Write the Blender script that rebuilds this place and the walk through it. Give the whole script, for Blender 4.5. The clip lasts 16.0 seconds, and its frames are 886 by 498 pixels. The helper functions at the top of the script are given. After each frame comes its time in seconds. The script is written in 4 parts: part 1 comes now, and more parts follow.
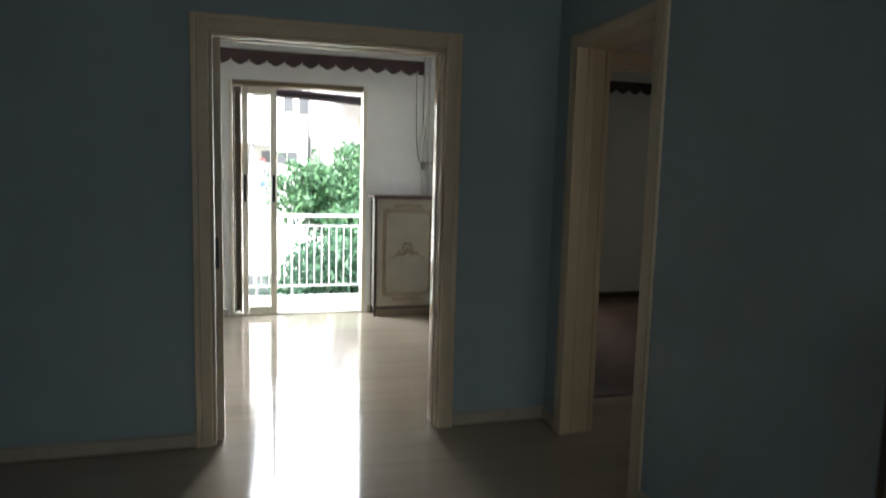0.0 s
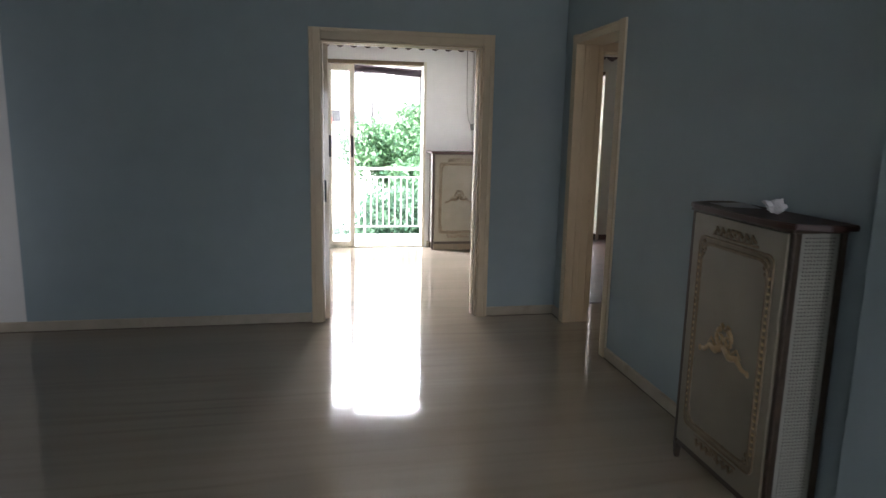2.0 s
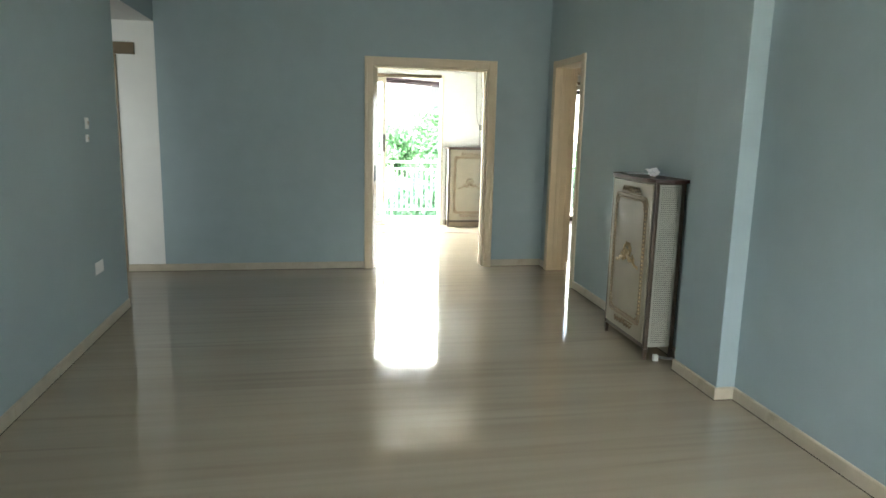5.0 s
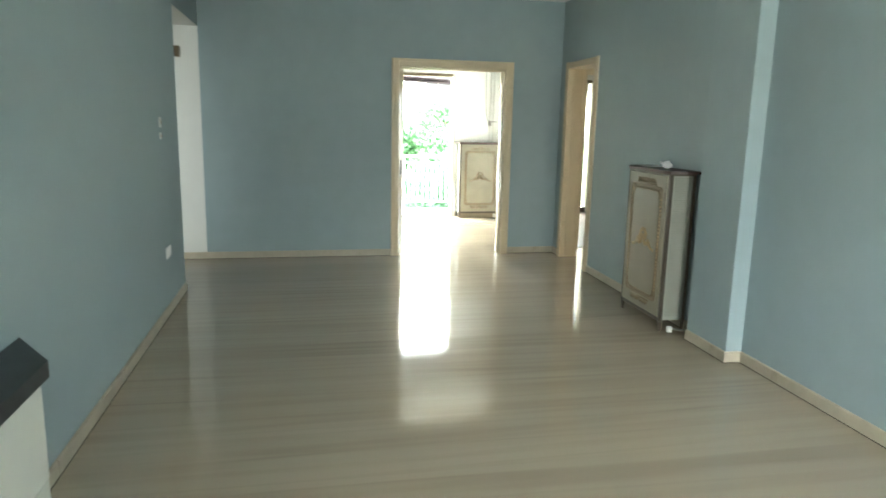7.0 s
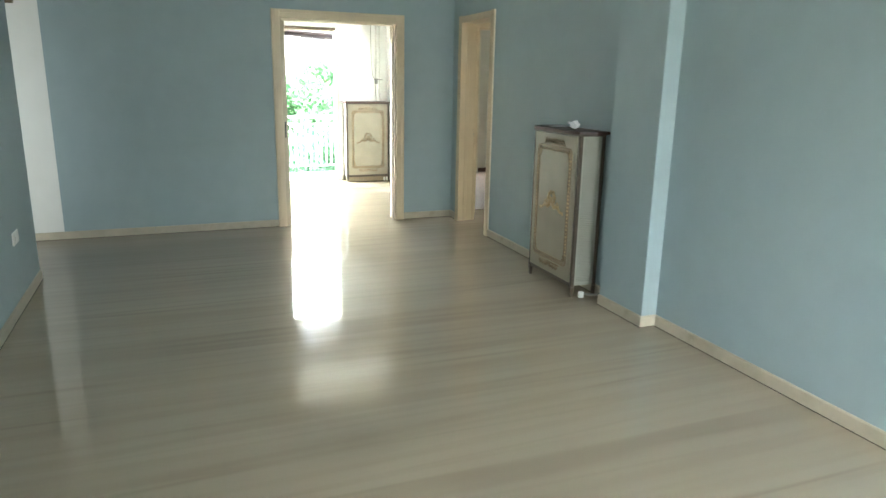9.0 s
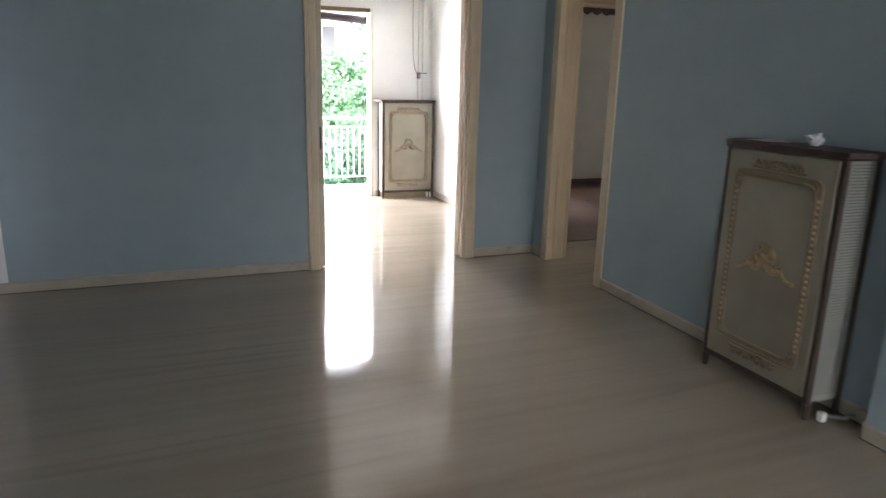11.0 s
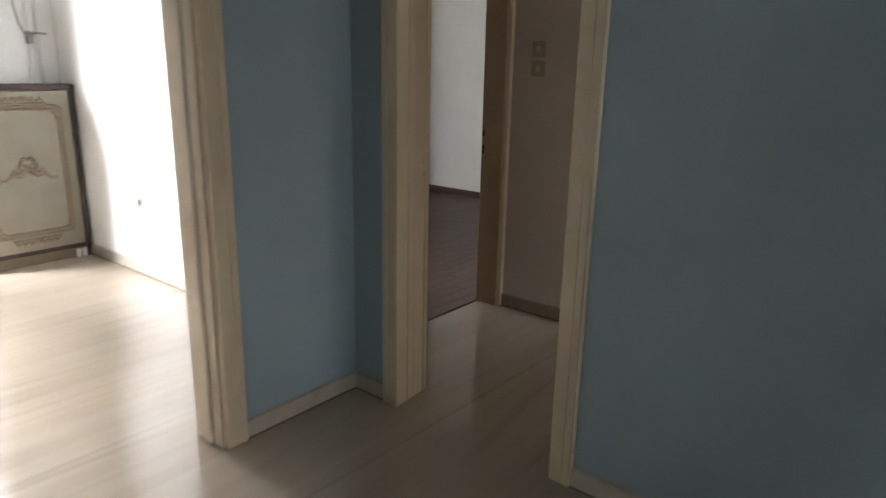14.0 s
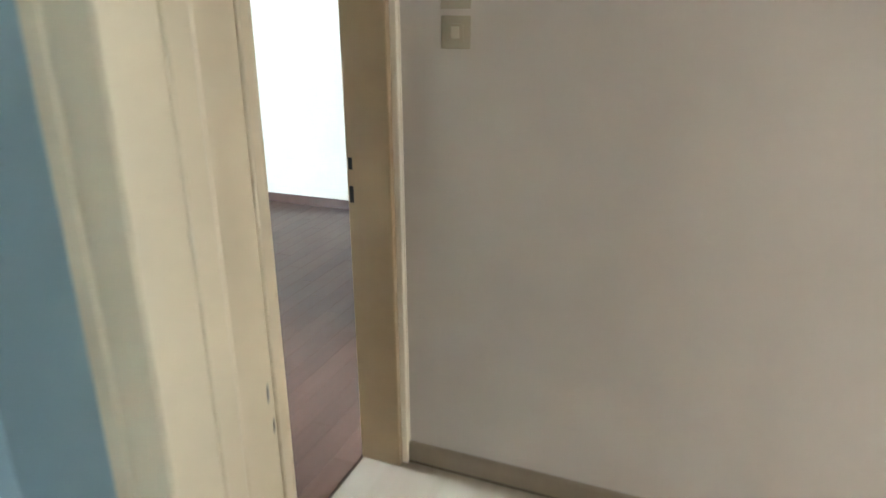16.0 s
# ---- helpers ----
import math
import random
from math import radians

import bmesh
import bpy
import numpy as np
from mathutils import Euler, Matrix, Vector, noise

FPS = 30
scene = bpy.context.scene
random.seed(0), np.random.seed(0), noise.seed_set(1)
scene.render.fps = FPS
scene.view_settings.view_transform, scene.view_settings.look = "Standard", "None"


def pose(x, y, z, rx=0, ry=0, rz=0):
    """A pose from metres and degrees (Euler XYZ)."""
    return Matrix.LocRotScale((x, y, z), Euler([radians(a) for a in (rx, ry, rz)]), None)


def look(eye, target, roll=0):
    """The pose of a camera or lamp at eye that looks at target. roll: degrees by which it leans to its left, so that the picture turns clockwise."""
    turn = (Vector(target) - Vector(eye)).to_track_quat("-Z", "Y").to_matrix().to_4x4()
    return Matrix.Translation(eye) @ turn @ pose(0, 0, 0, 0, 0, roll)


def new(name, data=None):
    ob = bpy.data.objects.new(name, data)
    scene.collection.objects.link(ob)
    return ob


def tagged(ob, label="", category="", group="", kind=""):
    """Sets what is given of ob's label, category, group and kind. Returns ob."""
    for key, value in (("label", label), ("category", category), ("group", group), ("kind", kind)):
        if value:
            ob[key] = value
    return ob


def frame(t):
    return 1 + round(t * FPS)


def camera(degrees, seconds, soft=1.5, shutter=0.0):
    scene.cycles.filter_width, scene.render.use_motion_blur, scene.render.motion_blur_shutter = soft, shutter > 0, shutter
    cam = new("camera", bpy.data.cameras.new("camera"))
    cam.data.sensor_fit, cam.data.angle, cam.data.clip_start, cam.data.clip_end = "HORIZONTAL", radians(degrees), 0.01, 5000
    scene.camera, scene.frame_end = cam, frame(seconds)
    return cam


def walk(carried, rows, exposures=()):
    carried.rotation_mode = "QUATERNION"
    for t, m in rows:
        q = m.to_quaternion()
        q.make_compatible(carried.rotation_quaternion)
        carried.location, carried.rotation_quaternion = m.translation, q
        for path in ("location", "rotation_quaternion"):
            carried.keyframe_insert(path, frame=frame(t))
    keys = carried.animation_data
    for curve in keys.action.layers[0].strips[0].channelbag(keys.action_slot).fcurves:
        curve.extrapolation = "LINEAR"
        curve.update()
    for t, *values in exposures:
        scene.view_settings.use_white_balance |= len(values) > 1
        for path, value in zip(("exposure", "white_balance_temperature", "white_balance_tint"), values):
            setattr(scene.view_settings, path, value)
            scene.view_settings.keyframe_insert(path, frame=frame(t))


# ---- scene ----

cam = camera(66.7, 16.0, soft=1.5, shutter=0.5)
PATH = [
    (0, (-1.701, -3.589, 1.464), (-1.146, -1.682, 1.234), 1.5),
    (0.5, (-1.803, -3.963, 1.479), (-1.246, -2.079, 1.102), 1.7),
    (1, (-1.853, -4.426, 1.533), (-1.318, -2.537, 1.148), 0.7),
    (1.5, (-1.876, -4.721, 1.527), (-1.429, -2.808, 1.152), 1.0),
    (2, (-1.975, -5.141, 1.519), (-1.589, -3.212, 1.159), 1.2),
    (2.5, (-2.048, -5.475, 1.517), (-1.67, -3.546, 1.152), 1.1),
    (3, (-2.124, -5.779, 1.496), (-1.741, -3.85, 1.136), 1.2),
    (3.5, (-2.193, -6.171, 1.501), (-1.821, -4.238, 1.144), 1.3),
    (6, (-2.646, -7.426, 1.526), (-2.289, -5.491, 1.168), 1.2),
    (6.5, (-2.769, -7.511, 1.547), (-2.418, -5.576, 1.182), 1.1),
    (7, (-2.91, -7.579, 1.531), (-2.515, -5.654, 1.158), 1.2),
    (7.5, (-2.91, -7.575, 1.523), (-2.232, -5.755, 1.046), 0.9),
    (8, (-2.967, -7.561, 1.538), (-2.242, -5.76, 1.058), 1.0),
    (10.5, (-2.95, -5.664, 1.503), (-2.227, -3.865, 1.011), 1.2),
    (11, (-2.887, -5.073, 1.459), (-2.165, -3.273, 0.973), 1.4),
    (11.5, (-2.847, -4.582, 1.459), (-2.122, -2.782, 0.976), 1.3),
    (12, (-2.785, -4.004, 1.459), (-2.051, -2.204, 0.988), 1.8),
    (12.5, (-2.623, -3.481, 1.49), (-1.801, -1.726, 0.998), 1.1),
    (13, (-2.454, -2.962, 1.395), (-1.308, -1.396, 0.913), 2.1),
    (13.5, (-2.202, -2.438, 1.366), (-0.777, -1.125, 0.873), 1.6),
    (14, (-1.899, -2.008, 1.392), (-0.396, -0.8, 0.863), 1.2),
    (14.5, (-1.596, -1.591, 1.262), (0.077, -0.633, 0.732), 1.0),
    (15, (-1.183, -1.222, 1.416), (0.568, -0.525, 0.747), -0.0),
    (15.5, (-0.813, -0.956, 1.397), (0.949, -0.259, 0.755), -0.4),
    (16, (-0.417, -0.699, 1.438), (1.334, -0.004, 0.766), -0.3),
]
EXPOSURES = [(0, 1.92, 5950, 9), (1, 2.14, 5950, 9), (1.5, 2.60, 5950, 15), (2, 2.80, 6000, 17), (3, 3.15, 6100, 18), (3.5, 3.45, 6100, 14),
             (5.8, 4.30, 6350, 0), (7, 4.46, 6260, -2), (8.2, 4.55, 6200, -3), (10.3, 4.22, 6000, 11), (11, 3.63, 6000, 17), (12, 2.80, 6000, 19),
             (12.5, 2.50, 6000, 20), (13, 2.55, 6000, 18), (13.5, 2.74, 6050, 17), (14, 3.33, 6050, 16), (14.5, 4.25, 6350, 16), (15, 5.40, 6450, 17),
             (15.5, 5.50, 6050, 12), (16, 5.42, 5380, 3)]
walk(cam, [(t, look(eye, target, roll)) for t, eye, target, roll in PATH], EXPOSURES)

# ---- daylight ----
SUN_UP, SUN_FROM = 52, 200
world = bpy.data.worlds.new("sky")
scene.world = world
world.use_nodes = True
wt = world.node_tree
sky = wt.nodes.new("ShaderNodeTexSky")
sky.sky_type, sky.sun_disc, sky.sun_elevation, sky.sun_rotation = "NISHITA", False, radians(SUN_UP), radians(SUN_FROM)
sky.air_density, sky.dust_density = 0.7, 7.0
haze = wt.nodes.new("ShaderNodeHueSaturation")
haze.inputs["Saturation"].default_value = 0.45
wt.links.new(sky.outputs[0], haze.inputs["Color"])
wt.links.new(haze.outputs[0], wt.nodes["Background"].inputs[0])
wt.nodes["Background"].inputs[1].default_value = 0.15

sun_data = bpy.data.lights.new("sun", "SUN")
sun_data.energy, sun_data.angle, sun_data.color = 3.6, radians(0.6), (1.0, 0.95, 0.87)
sun = new("sun", sun_data)
az, el = radians(SUN_FROM), radians(SUN_UP)
sun_way = Vector((math.sin(az) * math.cos(el), math.cos(az) * math.cos(el), math.sin(el)))
sun.matrix_world = look(sun_way * 40, (0, 0, 0))

# the glazed balcony front behind the walker
back_data = bpy.data.lights.new("back_window_light", "AREA")
back_data.shape, back_data.size, back_data.size_y, back_data.energy, back_data.color = "RECTANGLE", 1.1, 2.0, 0.9, (0.95, 1.0, 1.0)
back_data.spread = radians(88)
back_light = new("back_window_light", back_data)
back_light.matrix_world = look((-1.12, -9.02, 1.15), (-1.12, 0, 1.15))


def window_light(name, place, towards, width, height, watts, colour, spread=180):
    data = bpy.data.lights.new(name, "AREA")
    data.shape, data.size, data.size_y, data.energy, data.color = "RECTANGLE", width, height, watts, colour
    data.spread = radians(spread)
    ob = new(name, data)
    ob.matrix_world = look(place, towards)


# lamps hung outside as open sky, the bedroom's balcony door, and added unseen openings: side window, corridor's side
# doorway, hall's south doorway
# added lamp beside the balcony, brightens the balcony room's right wall
window_light("balcony_sky_fill", (-3.2, 4.9, 2.5), (0.1, 2.1, 0.9), 1.8, 2.0, 115, (1.0, 1.0, 0.98))
# added panel lamp above the view, whitens the floor and its reflection
window_light("upper_sky_fill", (0.3, 13.0, 7.6), (-1.9, 2.5, 1.5), 4.0, 7.0, 86, (1.0, 1.0, 1.0), 42)
window_light("bedroom_window_light", (1.51, 3.78, 1.13), (1.51, 0, 1.13), 0.82, 2.15, 0.05, (0.97, 1.0, 0.97))
# added lamp in an added side window, to brighten the near right wall
window_light("added_side_light", (-4.02, -8.0, 1.55), (0, -7.6, 1.3), 1.1, 1.2, 0.85, (0.95, 1.0, 1.0))
# added lamp in an added doorway, to brighten the white corridor wall
window_light("added_corridor_light", (-4.78, -1.62, 1.05), (-4.9, 0, 1.05), 0.78, 2.0, 0.32, (1.0, 1.0, 0.98), 100)
# added warm lamp at the hall's unseen south end, brightens the hall wall
window_light("added_hall_light", (0.78, -2.55, 1.05), (0.78, 0, 1.05), 0.78, 2.0, 0.45, (1.0, 0.88, 0.75))


# ---- materials ----
def mat(name, colour, rough=0.5, spread=0.06, scale=6.0, bump=0.0, bump_scale=60.0, metal=0.0, spec=0.5, stains=0.0, stretch=(1, 1, 1)):
    m = bpy.data.materials.new(name)
    m.use_nodes = True
    n, l = m.node_tree.nodes, m.node_tree.links
    b = n["Principled BSDF"]
    b.inputs["Metallic"].default_value, b.inputs["Specular IOR Level"].default_value = metal, spec
    co = n.new("ShaderNodeTexCoord")
    mp = n.new("ShaderNodeMapping")
    mp.inputs["Scale"].default_value = stretch
    l.new(co.outputs["Object"], mp.inputs[0])
    n1 = n.new("ShaderNodeTexNoise")
    n1.inputs["Scale"].default_value, n1.inputs["Detail"].default_value = scale, 6
    l.new(mp.outputs[0], n1.inputs["Vector"])
    n2 = n.new("ShaderNodeTexNoise")
    n2.inputs["Scale"].default_value, n2.inputs["Detail"].default_value = scale * 0.13, 3
    l.new(mp.outputs[0], n2.inputs["Vector"])
    both = n.new("ShaderNodeMath")
    both.operation = "ADD"
    l.new(n1.outputs[0], both.inputs[0])
    l.new(n2.outputs[0], both.inputs[1])
    tone = n.new("ShaderNodeMapRange")
    tone.inputs["From Min"].default_value, tone.inputs["From Max"].default_value = 0.7, 1.3
    tone.inputs["To Min"].default_value, tone.inputs["To Max"].default_value = 1 - spread, 1 + spread
    l.new(both.outputs[0], tone.inputs[0])
    mul = n.new("ShaderNodeVectorMath")
    mul.operation = "SCALE"
    mul.inputs[0].default_value = colour
    l.new(tone.outputs[0], mul.inputs["Scale"])
    out = mul.outputs[0]
    if stains:
        n3 = n.new("ShaderNodeTexNoise")
        n3.inputs["Scale"].default_value, n3.inputs["Detail"].default_value, n3.inputs["Roughness"].default_value = scale * 0.5, 8, 0.7
        l.new(mp.outputs[0], n3.inputs["Vector"])
        r = n.new("ShaderNodeMapRange")
        r.inputs["From Min"].default_value, r.inputs["From Max"].default_value = 0.56, 0.74
        r.inputs["To Max"].default_value = stains
        l.new(n3.outputs[0], r.inputs[0])
        mx = n.new("ShaderNodeMix")
        mx.data_type = "RGBA"
        l.new(r.outputs[0], mx.inputs[0])
        l.new(out, mx.inputs[6])
        mx.inputs[7].default_value = (colour[0] * 0.45, colour[1] * 0.38, colour[2] * 0.3, 1)
        out = mx.outputs[2]
    l.new(out, b.inputs["Base Color"])
    rr = n.new("ShaderNodeMapRange")
    rr.inputs["To Min"].default_value, rr.inputs["To Max"].default_value = rough * 0.8, min(1, rough * 1.25)
    l.new(n1.outputs[0], rr.inputs[0])
    l.new(rr.outputs[0], b.inputs["Roughness"])
    if bump:
        n4 = n.new("ShaderNodeTexNoise")
        n4.inputs["Scale"].default_value, n4.inputs["Detail"].default_value = bump_scale, 4
        l.new(mp.outputs[0], n4.inputs["Vector"])
        bp = n.new("ShaderNodeBump")
        bp.inputs["Strength"].default_value, bp.inputs["Distance"].default_value = bump, 0.004
        l.new(n4.outputs[0], bp.inputs["Height"])
        l.new(bp.outputs[0], b.inputs["Normal"])
    return m


def marble():
    m = mat("polished_marble", (0.60, 0.54, 0.44), 0.1)
    n, l = m.node_tree.nodes, m.node_tree.links
    b = n["Principled BSDF"]
    geo = n.new("ShaderNodeNewGeometry")

    def noise_at(scale, stretch, detail, distortion=0.0):
        mp = n.new("ShaderNodeMapping")
        mp.inputs["Scale"].default_value = stretch
        mp.inputs["Rotation"].default_value = (0, 0, radians(1.2))
        l.new(geo.outputs["Position"], mp.inputs[0])
        t = n.new("ShaderNodeTexNoise")
        t.inputs["Scale"].default_value, t.inputs["Detail"].default_value, t.inputs["Distortion"].default_value = scale, detail, distortion
        l.new(mp.outputs[0], t.inputs["Vector"])
        return t.outputs[0]

    b.inputs["IOR"].default_value = 1.62
    def maths(op, a, value):
        k = n.new("ShaderNodeMath")
        k.operation = op
        l.new(a, k.inputs[0])
        if isinstance(value, float):
            k.inputs[1].default_value = value
        else:
            l.new(value, k.inputs[1])
        return k.outputs[0]

    def lines(field, width, strength, mask):
        """Thin veins where a stretched noise crosses its middle value, coming and going with the mask."""
        r = n.new("ShaderNodeMapRange")
        r.interpolation_type = "SMOOTHSTEP"
        r.inputs["From Min"].default_value, r.inputs["From Max"].default_value = 0.0, width
        r.inputs["To Min"].default_value, r.inputs["To Max"].default_value = strength, 0.0
        l.new(maths("ABSOLUTE", maths("SUBTRACT", field, 0.5), 0.0), r.inputs[0])
        return maths("MULTIPLY", r.outputs[0], mask)

    bands = noise_at(1.0, (0.16, 2.4, 1), 4, 0.25)
    mask = n.new("ShaderNodeMapRange")
    mask.inputs["From Min"].default_value, mask.inputs["From Max"].default_value = 0.38, 0.62
    l.new(noise_at(1.0, (0.5, 1.1, 1), 3), mask.inputs[0])
    cloud = noise_at(1.0, (2.5, 14, 1), 4)
    strong = lines(noise_at(1.0, (0.13, 2.6, 1), 2.5, 0.35), 0.040, 0.46, mask.outputs[0])
    fine = lines(noise_at(1.0, (0.2, 6.5, 1), 2.5, 0.3), 0.09, 0.26, cloud)
    ramp = n.new("ShaderNodeValToRGB")
    ramp.color_ramp.elements[0].position, ramp.color_ramp.elements[0].color = 0.30, (0.345, 0.288, 0.218, 1)
    ramp.color_ramp.elements[1].position, ramp.color_ramp.elements[1].color = 0.68, (0.400, 0.340, 0.262, 1)
    l.new(bands, ramp.inputs[0])
    mx = n.new("ShaderNodeMix")
    mx.data_type = "RGBA"
    l.new(maths("MAXIMUM", strong, fine), mx.inputs[0])
    l.new(ramp.outputs[0], mx.inputs[6])
    mx.inputs[7].default_value = (0.225, 0.182, 0.132, 1)
    l.new(mx.outputs[2], b.inputs["Base Color"])
    rr = n.new("ShaderNodeMapRange")
    rr.inputs["To Min"].default_value, rr.inputs["To Max"].default_value = 0.035, 0.105
    l.new(noise_at(1.0, (1.3, 2.2, 1), 5), rr.inputs[0])
    l.new(rr.outputs[0], b.inputs["Roughness"])
    bp = n.new("ShaderNodeBump")
    bp.inputs["Strength"].default_value, bp.inputs["Distance"].default_value = 0.05, 0.004
    l.new(noise_at(1.0, (5, 5, 1), 3), bp.inputs["Height"])
    l.new(bp.outputs[0], b.inputs["Normal"])
    return m


def boards_wood():
    m = mat("dark_wood_boards", (0.10, 0.055, 0.035), 0.34)
    n, l = m.node_tree.nodes, m.node_tree.links
    b = n["Principled BSDF"]
    geo = n.new("ShaderNodeNewGeometry")
    b.inputs["Specular IOR Level"].default_value = 0.25
    info = n.new("ShaderNodeObjectInfo")
    mp = n.new("ShaderNodeMapping")
    mp.inputs["Scale"].default_value = (1.4, 22, 1)
    l.new(geo.outputs["Position"], mp.inputs[0])
    t = n.new("ShaderNodeTexNoise")
    t.noise_dimensions = "4D"
    t.inputs["Scale"].default_value, t.inputs["Detail"].default_value = 1.5, 7
    l.new(mp.outputs[0], t.inputs["Vector"])
    l.new(info.outputs["Random"], t.inputs["W"])
    ramp = n.new("ShaderNodeValToRGB")
    ramp.color_ramp.elements[0].color, ramp.color_ramp.elements[1].color = (0.074, 0.042, 0.029, 1), (0.100, 0.056, 0.038, 1)
    l.new(info.outputs["Random"], ramp.inputs[0])
    r = n.new("ShaderNodeMapRange")
    r.inputs["To Min"].default_value, r.inputs["To Max"].default_value = 0.75, 1.25
    l.new(t.outputs[0], r.inputs[0])
    sc = n.new("ShaderNodeVectorMath")
    sc.operation = "SCALE"
    l.new(ramp.outputs[0], sc.inputs[0])
    l.new(r.outputs[0], sc.inputs["Scale"])
    l.new(sc.outputs[0], b.inputs["Base Color"])
    return m


def glass_mat():
    m = bpy.data.materials.new("window_glass")
    m.use_nodes = True
    b = m.node_tree.nodes["Principled BSDF"]
    b.inputs["Transmission Weight"].default_value, b.inputs["Roughness"].default_value, b.inputs["IOR"].default_value = 1, 0.0, 1.45
    b.inputs["Base Color"].default_value = (0.97, 0.99, 0.98, 1)
    return m


def leaf_mat(name, a, b2):
    m = bpy.data.materials.new(name)
    m.use_nodes = True
    n, l = m.node_tree.nodes, m.node_tree.links
    b = n["Principled BSDF"]
    geo = n.new("ShaderNodeNewGeometry")
    ramp = n.new("ShaderNodeValToRGB")
    ramp.color_ramp.elements[0].color, ramp.color_ramp.elements[1].color = (*a, 1), (*b2, 1)
    l.new(geo.outputs["Random Per Island"], ramp.inputs[0])
    l.new(ramp.outputs[0], b.inputs["Base Color"])
    b.inputs["Roughness"].default_value = 0.5
    tr = n.new("ShaderNodeBsdfTranslucent")
    l.new(ramp.outputs[0], tr.inputs[0])
    mx = n.new("ShaderNodeMixShader")
    mx.inputs[0].default_value = 0.35
    l.new(b.outputs[0], mx.inputs[1])
    l.new(tr.outputs[0], mx.inputs[2])
    l.new(mx.outputs[0], n["Material Output"].inputs[0])
    return m


BLUE = mat("grey_blue_wall_paint", (0.325, 0.400, 0.428), 0.55, 0.05, 5, 0.15, 160, spec=0.3)
WHITE = mat("white_wall_paint", (0.80, 0.80, 0.78), 0.6, 0.03, 5, 0.12, 160, spec=0.3)
CREAM_WALL = mat("cream_wall_paint", (0.66, 0.64, 0.57), 0.6, 0.04, 5, 0.12, 160, spec=0.3)
HALL_WALL = mat("pinkish_beige_wall_paint", (0.60, 0.535, 0.47), 0.6, 0.04, 5, 0.15, 160, spec=0.3)
CEIL = mat("white_ceiling_paint", (0.82, 0.82, 0.80), 0.7, 0.03, 4, 0.1, 120, spec=0.2)
MARBLE = marble()
SKIRT = mat("beige_marble_skirting", (0.46, 0.405, 0.315), 0.37, 0.14, 9, 0.05, 60, stains=0.5)
DARK_JOINT = mat("dark_joint_grime_shade", (0.06, 0.045, 0.03), 0.8, 0.4, 14)
SKIRT_DARK = mat("brown_marble_skirting", (0.30, 0.24, 0.17), 0.37, 0.12, 9)
SKIRT_WOOD = mat("dark_wood_skirting", (0.065, 0.034, 0.023), 0.35, 0.2, 12)
BOARDS = boards_wood()
TRIM = mat("cream_gloss_paint", (0.625, 0.522, 0.360), 0.37, 0.05, 8, stains=0.05)
TRIM_TAN = mat("darker_tan_gloss", (0.40, 0.29, 0.165), 0.35, 0.08, 8, stains=0.1)
TRIM_GLOSS = mat("polished_cream_enamel", (0.56, 0.47, 0.34), 0.06, 0.05, 8, spec=1.0)
TRIM_EDGE = mat("pale_cream_edge", (0.80, 0.72, 0.58), 0.35, 0.05, 8)
TRIM_BROWN = mat("brown_gloss_paint", (0.165, 0.122, 0.07), 0.35, 0.1, 8)
ALU = mat("brushed_aluminium", (0.80, 0.78, 0.74), 0.24, 0.06, 20, metal=0.9, stretch=(1, 1, 30))
WINFRAME = mat("ivory_window_frame", (0.72, 0.68, 0.56), 0.35, 0.05, 10, stains=0.2)
BLACK = mat("black_plastic", (0.02, 0.02, 0.02), 0.4, 0.1, 20)
GLASS = glass_mat()
GARLAND = mat("old_bronze_gilt", (0.42, 0.31, 0.17), 0.40, 0.3, 40, metal=0.55)
AWNING_DARK = mat("dark_plum_awning_cloth", (0.030, 0.020, 0.028), 0.8, 0.2, 30)
DARK_CLOTH = mat("dark_brown_cloth", (0.05, 0.03, 0.03), 0.85, 0.25, 30, 0.4, 200)
SHUTTER = mat("dark_brown_slats", (0.15, 0.12, 0.075), 0.5, 0.2, 12)
CAB_CREAM = mat("antique_cream_lacquer", (0.245, 0.22, 0.162), 0.4, 0.12, 5, stains=0.12)
CAB_HOLE = mat("dark_slot", (0.075, 0.075, 0.065), 0.7, 0.15, 10)
CAB_SIDE = mat("off_white_side_board", (0.285, 0.285, 0.25), 0.5, 0.10, 30, 0.2, 120)
CAB_BROWN = mat("dark_walnut_edge", (0.050, 0.033, 0.021), 0.38, 0.25, 14, stretch=(1, 1, 6))
CAB_TOP = mat("dark_walnut_top", (0.052, 0.025, 0.020), 0.40, 0.25, 10, spec=0.3, stretch=(1, 6, 1))
GOLD = mat("worn_gilt_relief", (0.20, 0.15, 0.09), 0.5, 0.3, 40)
CAB_BAND = mat("brown_glazed_lacquer", (0.185, 0.145, 0.092), 0.45, 0.22, 14, stains=0.35)
ROCKER = mat("ivory_rocker", (0.58, 0.53, 0.42), 0.35, 0.05, 20)
PAPER = mat("white_paper", (0.82, 0.82, 0.84), 0.7, 0.04, 20, 0.1, 60)
PLATE = mat("white_plastic_plate", (0.80, 0.80, 0.78), 0.35, 0.02, 10)
PLATE_BEIGE = mat("aged_beige_plate", (0.42, 0.36, 0.26), 0.4, 0.08, 20)
SOCKET_HOLE = mat("dark_socket_hole", (0.08, 0.07, 0.06), 0.5, 0.05, 20)
PIPE = mat("white_painted_pipe", (0.70, 0.69, 0.66), 0.4, 0.05, 12)
VALVE = mat("grey_metal_valve", (0.28, 0.27, 0.25), 0.4, 0.15, 30, metal=0.6)
STONE_BLACK = mat("black_granite", (0.025, 0.03, 0.035), 0.35, 0.3, 60)
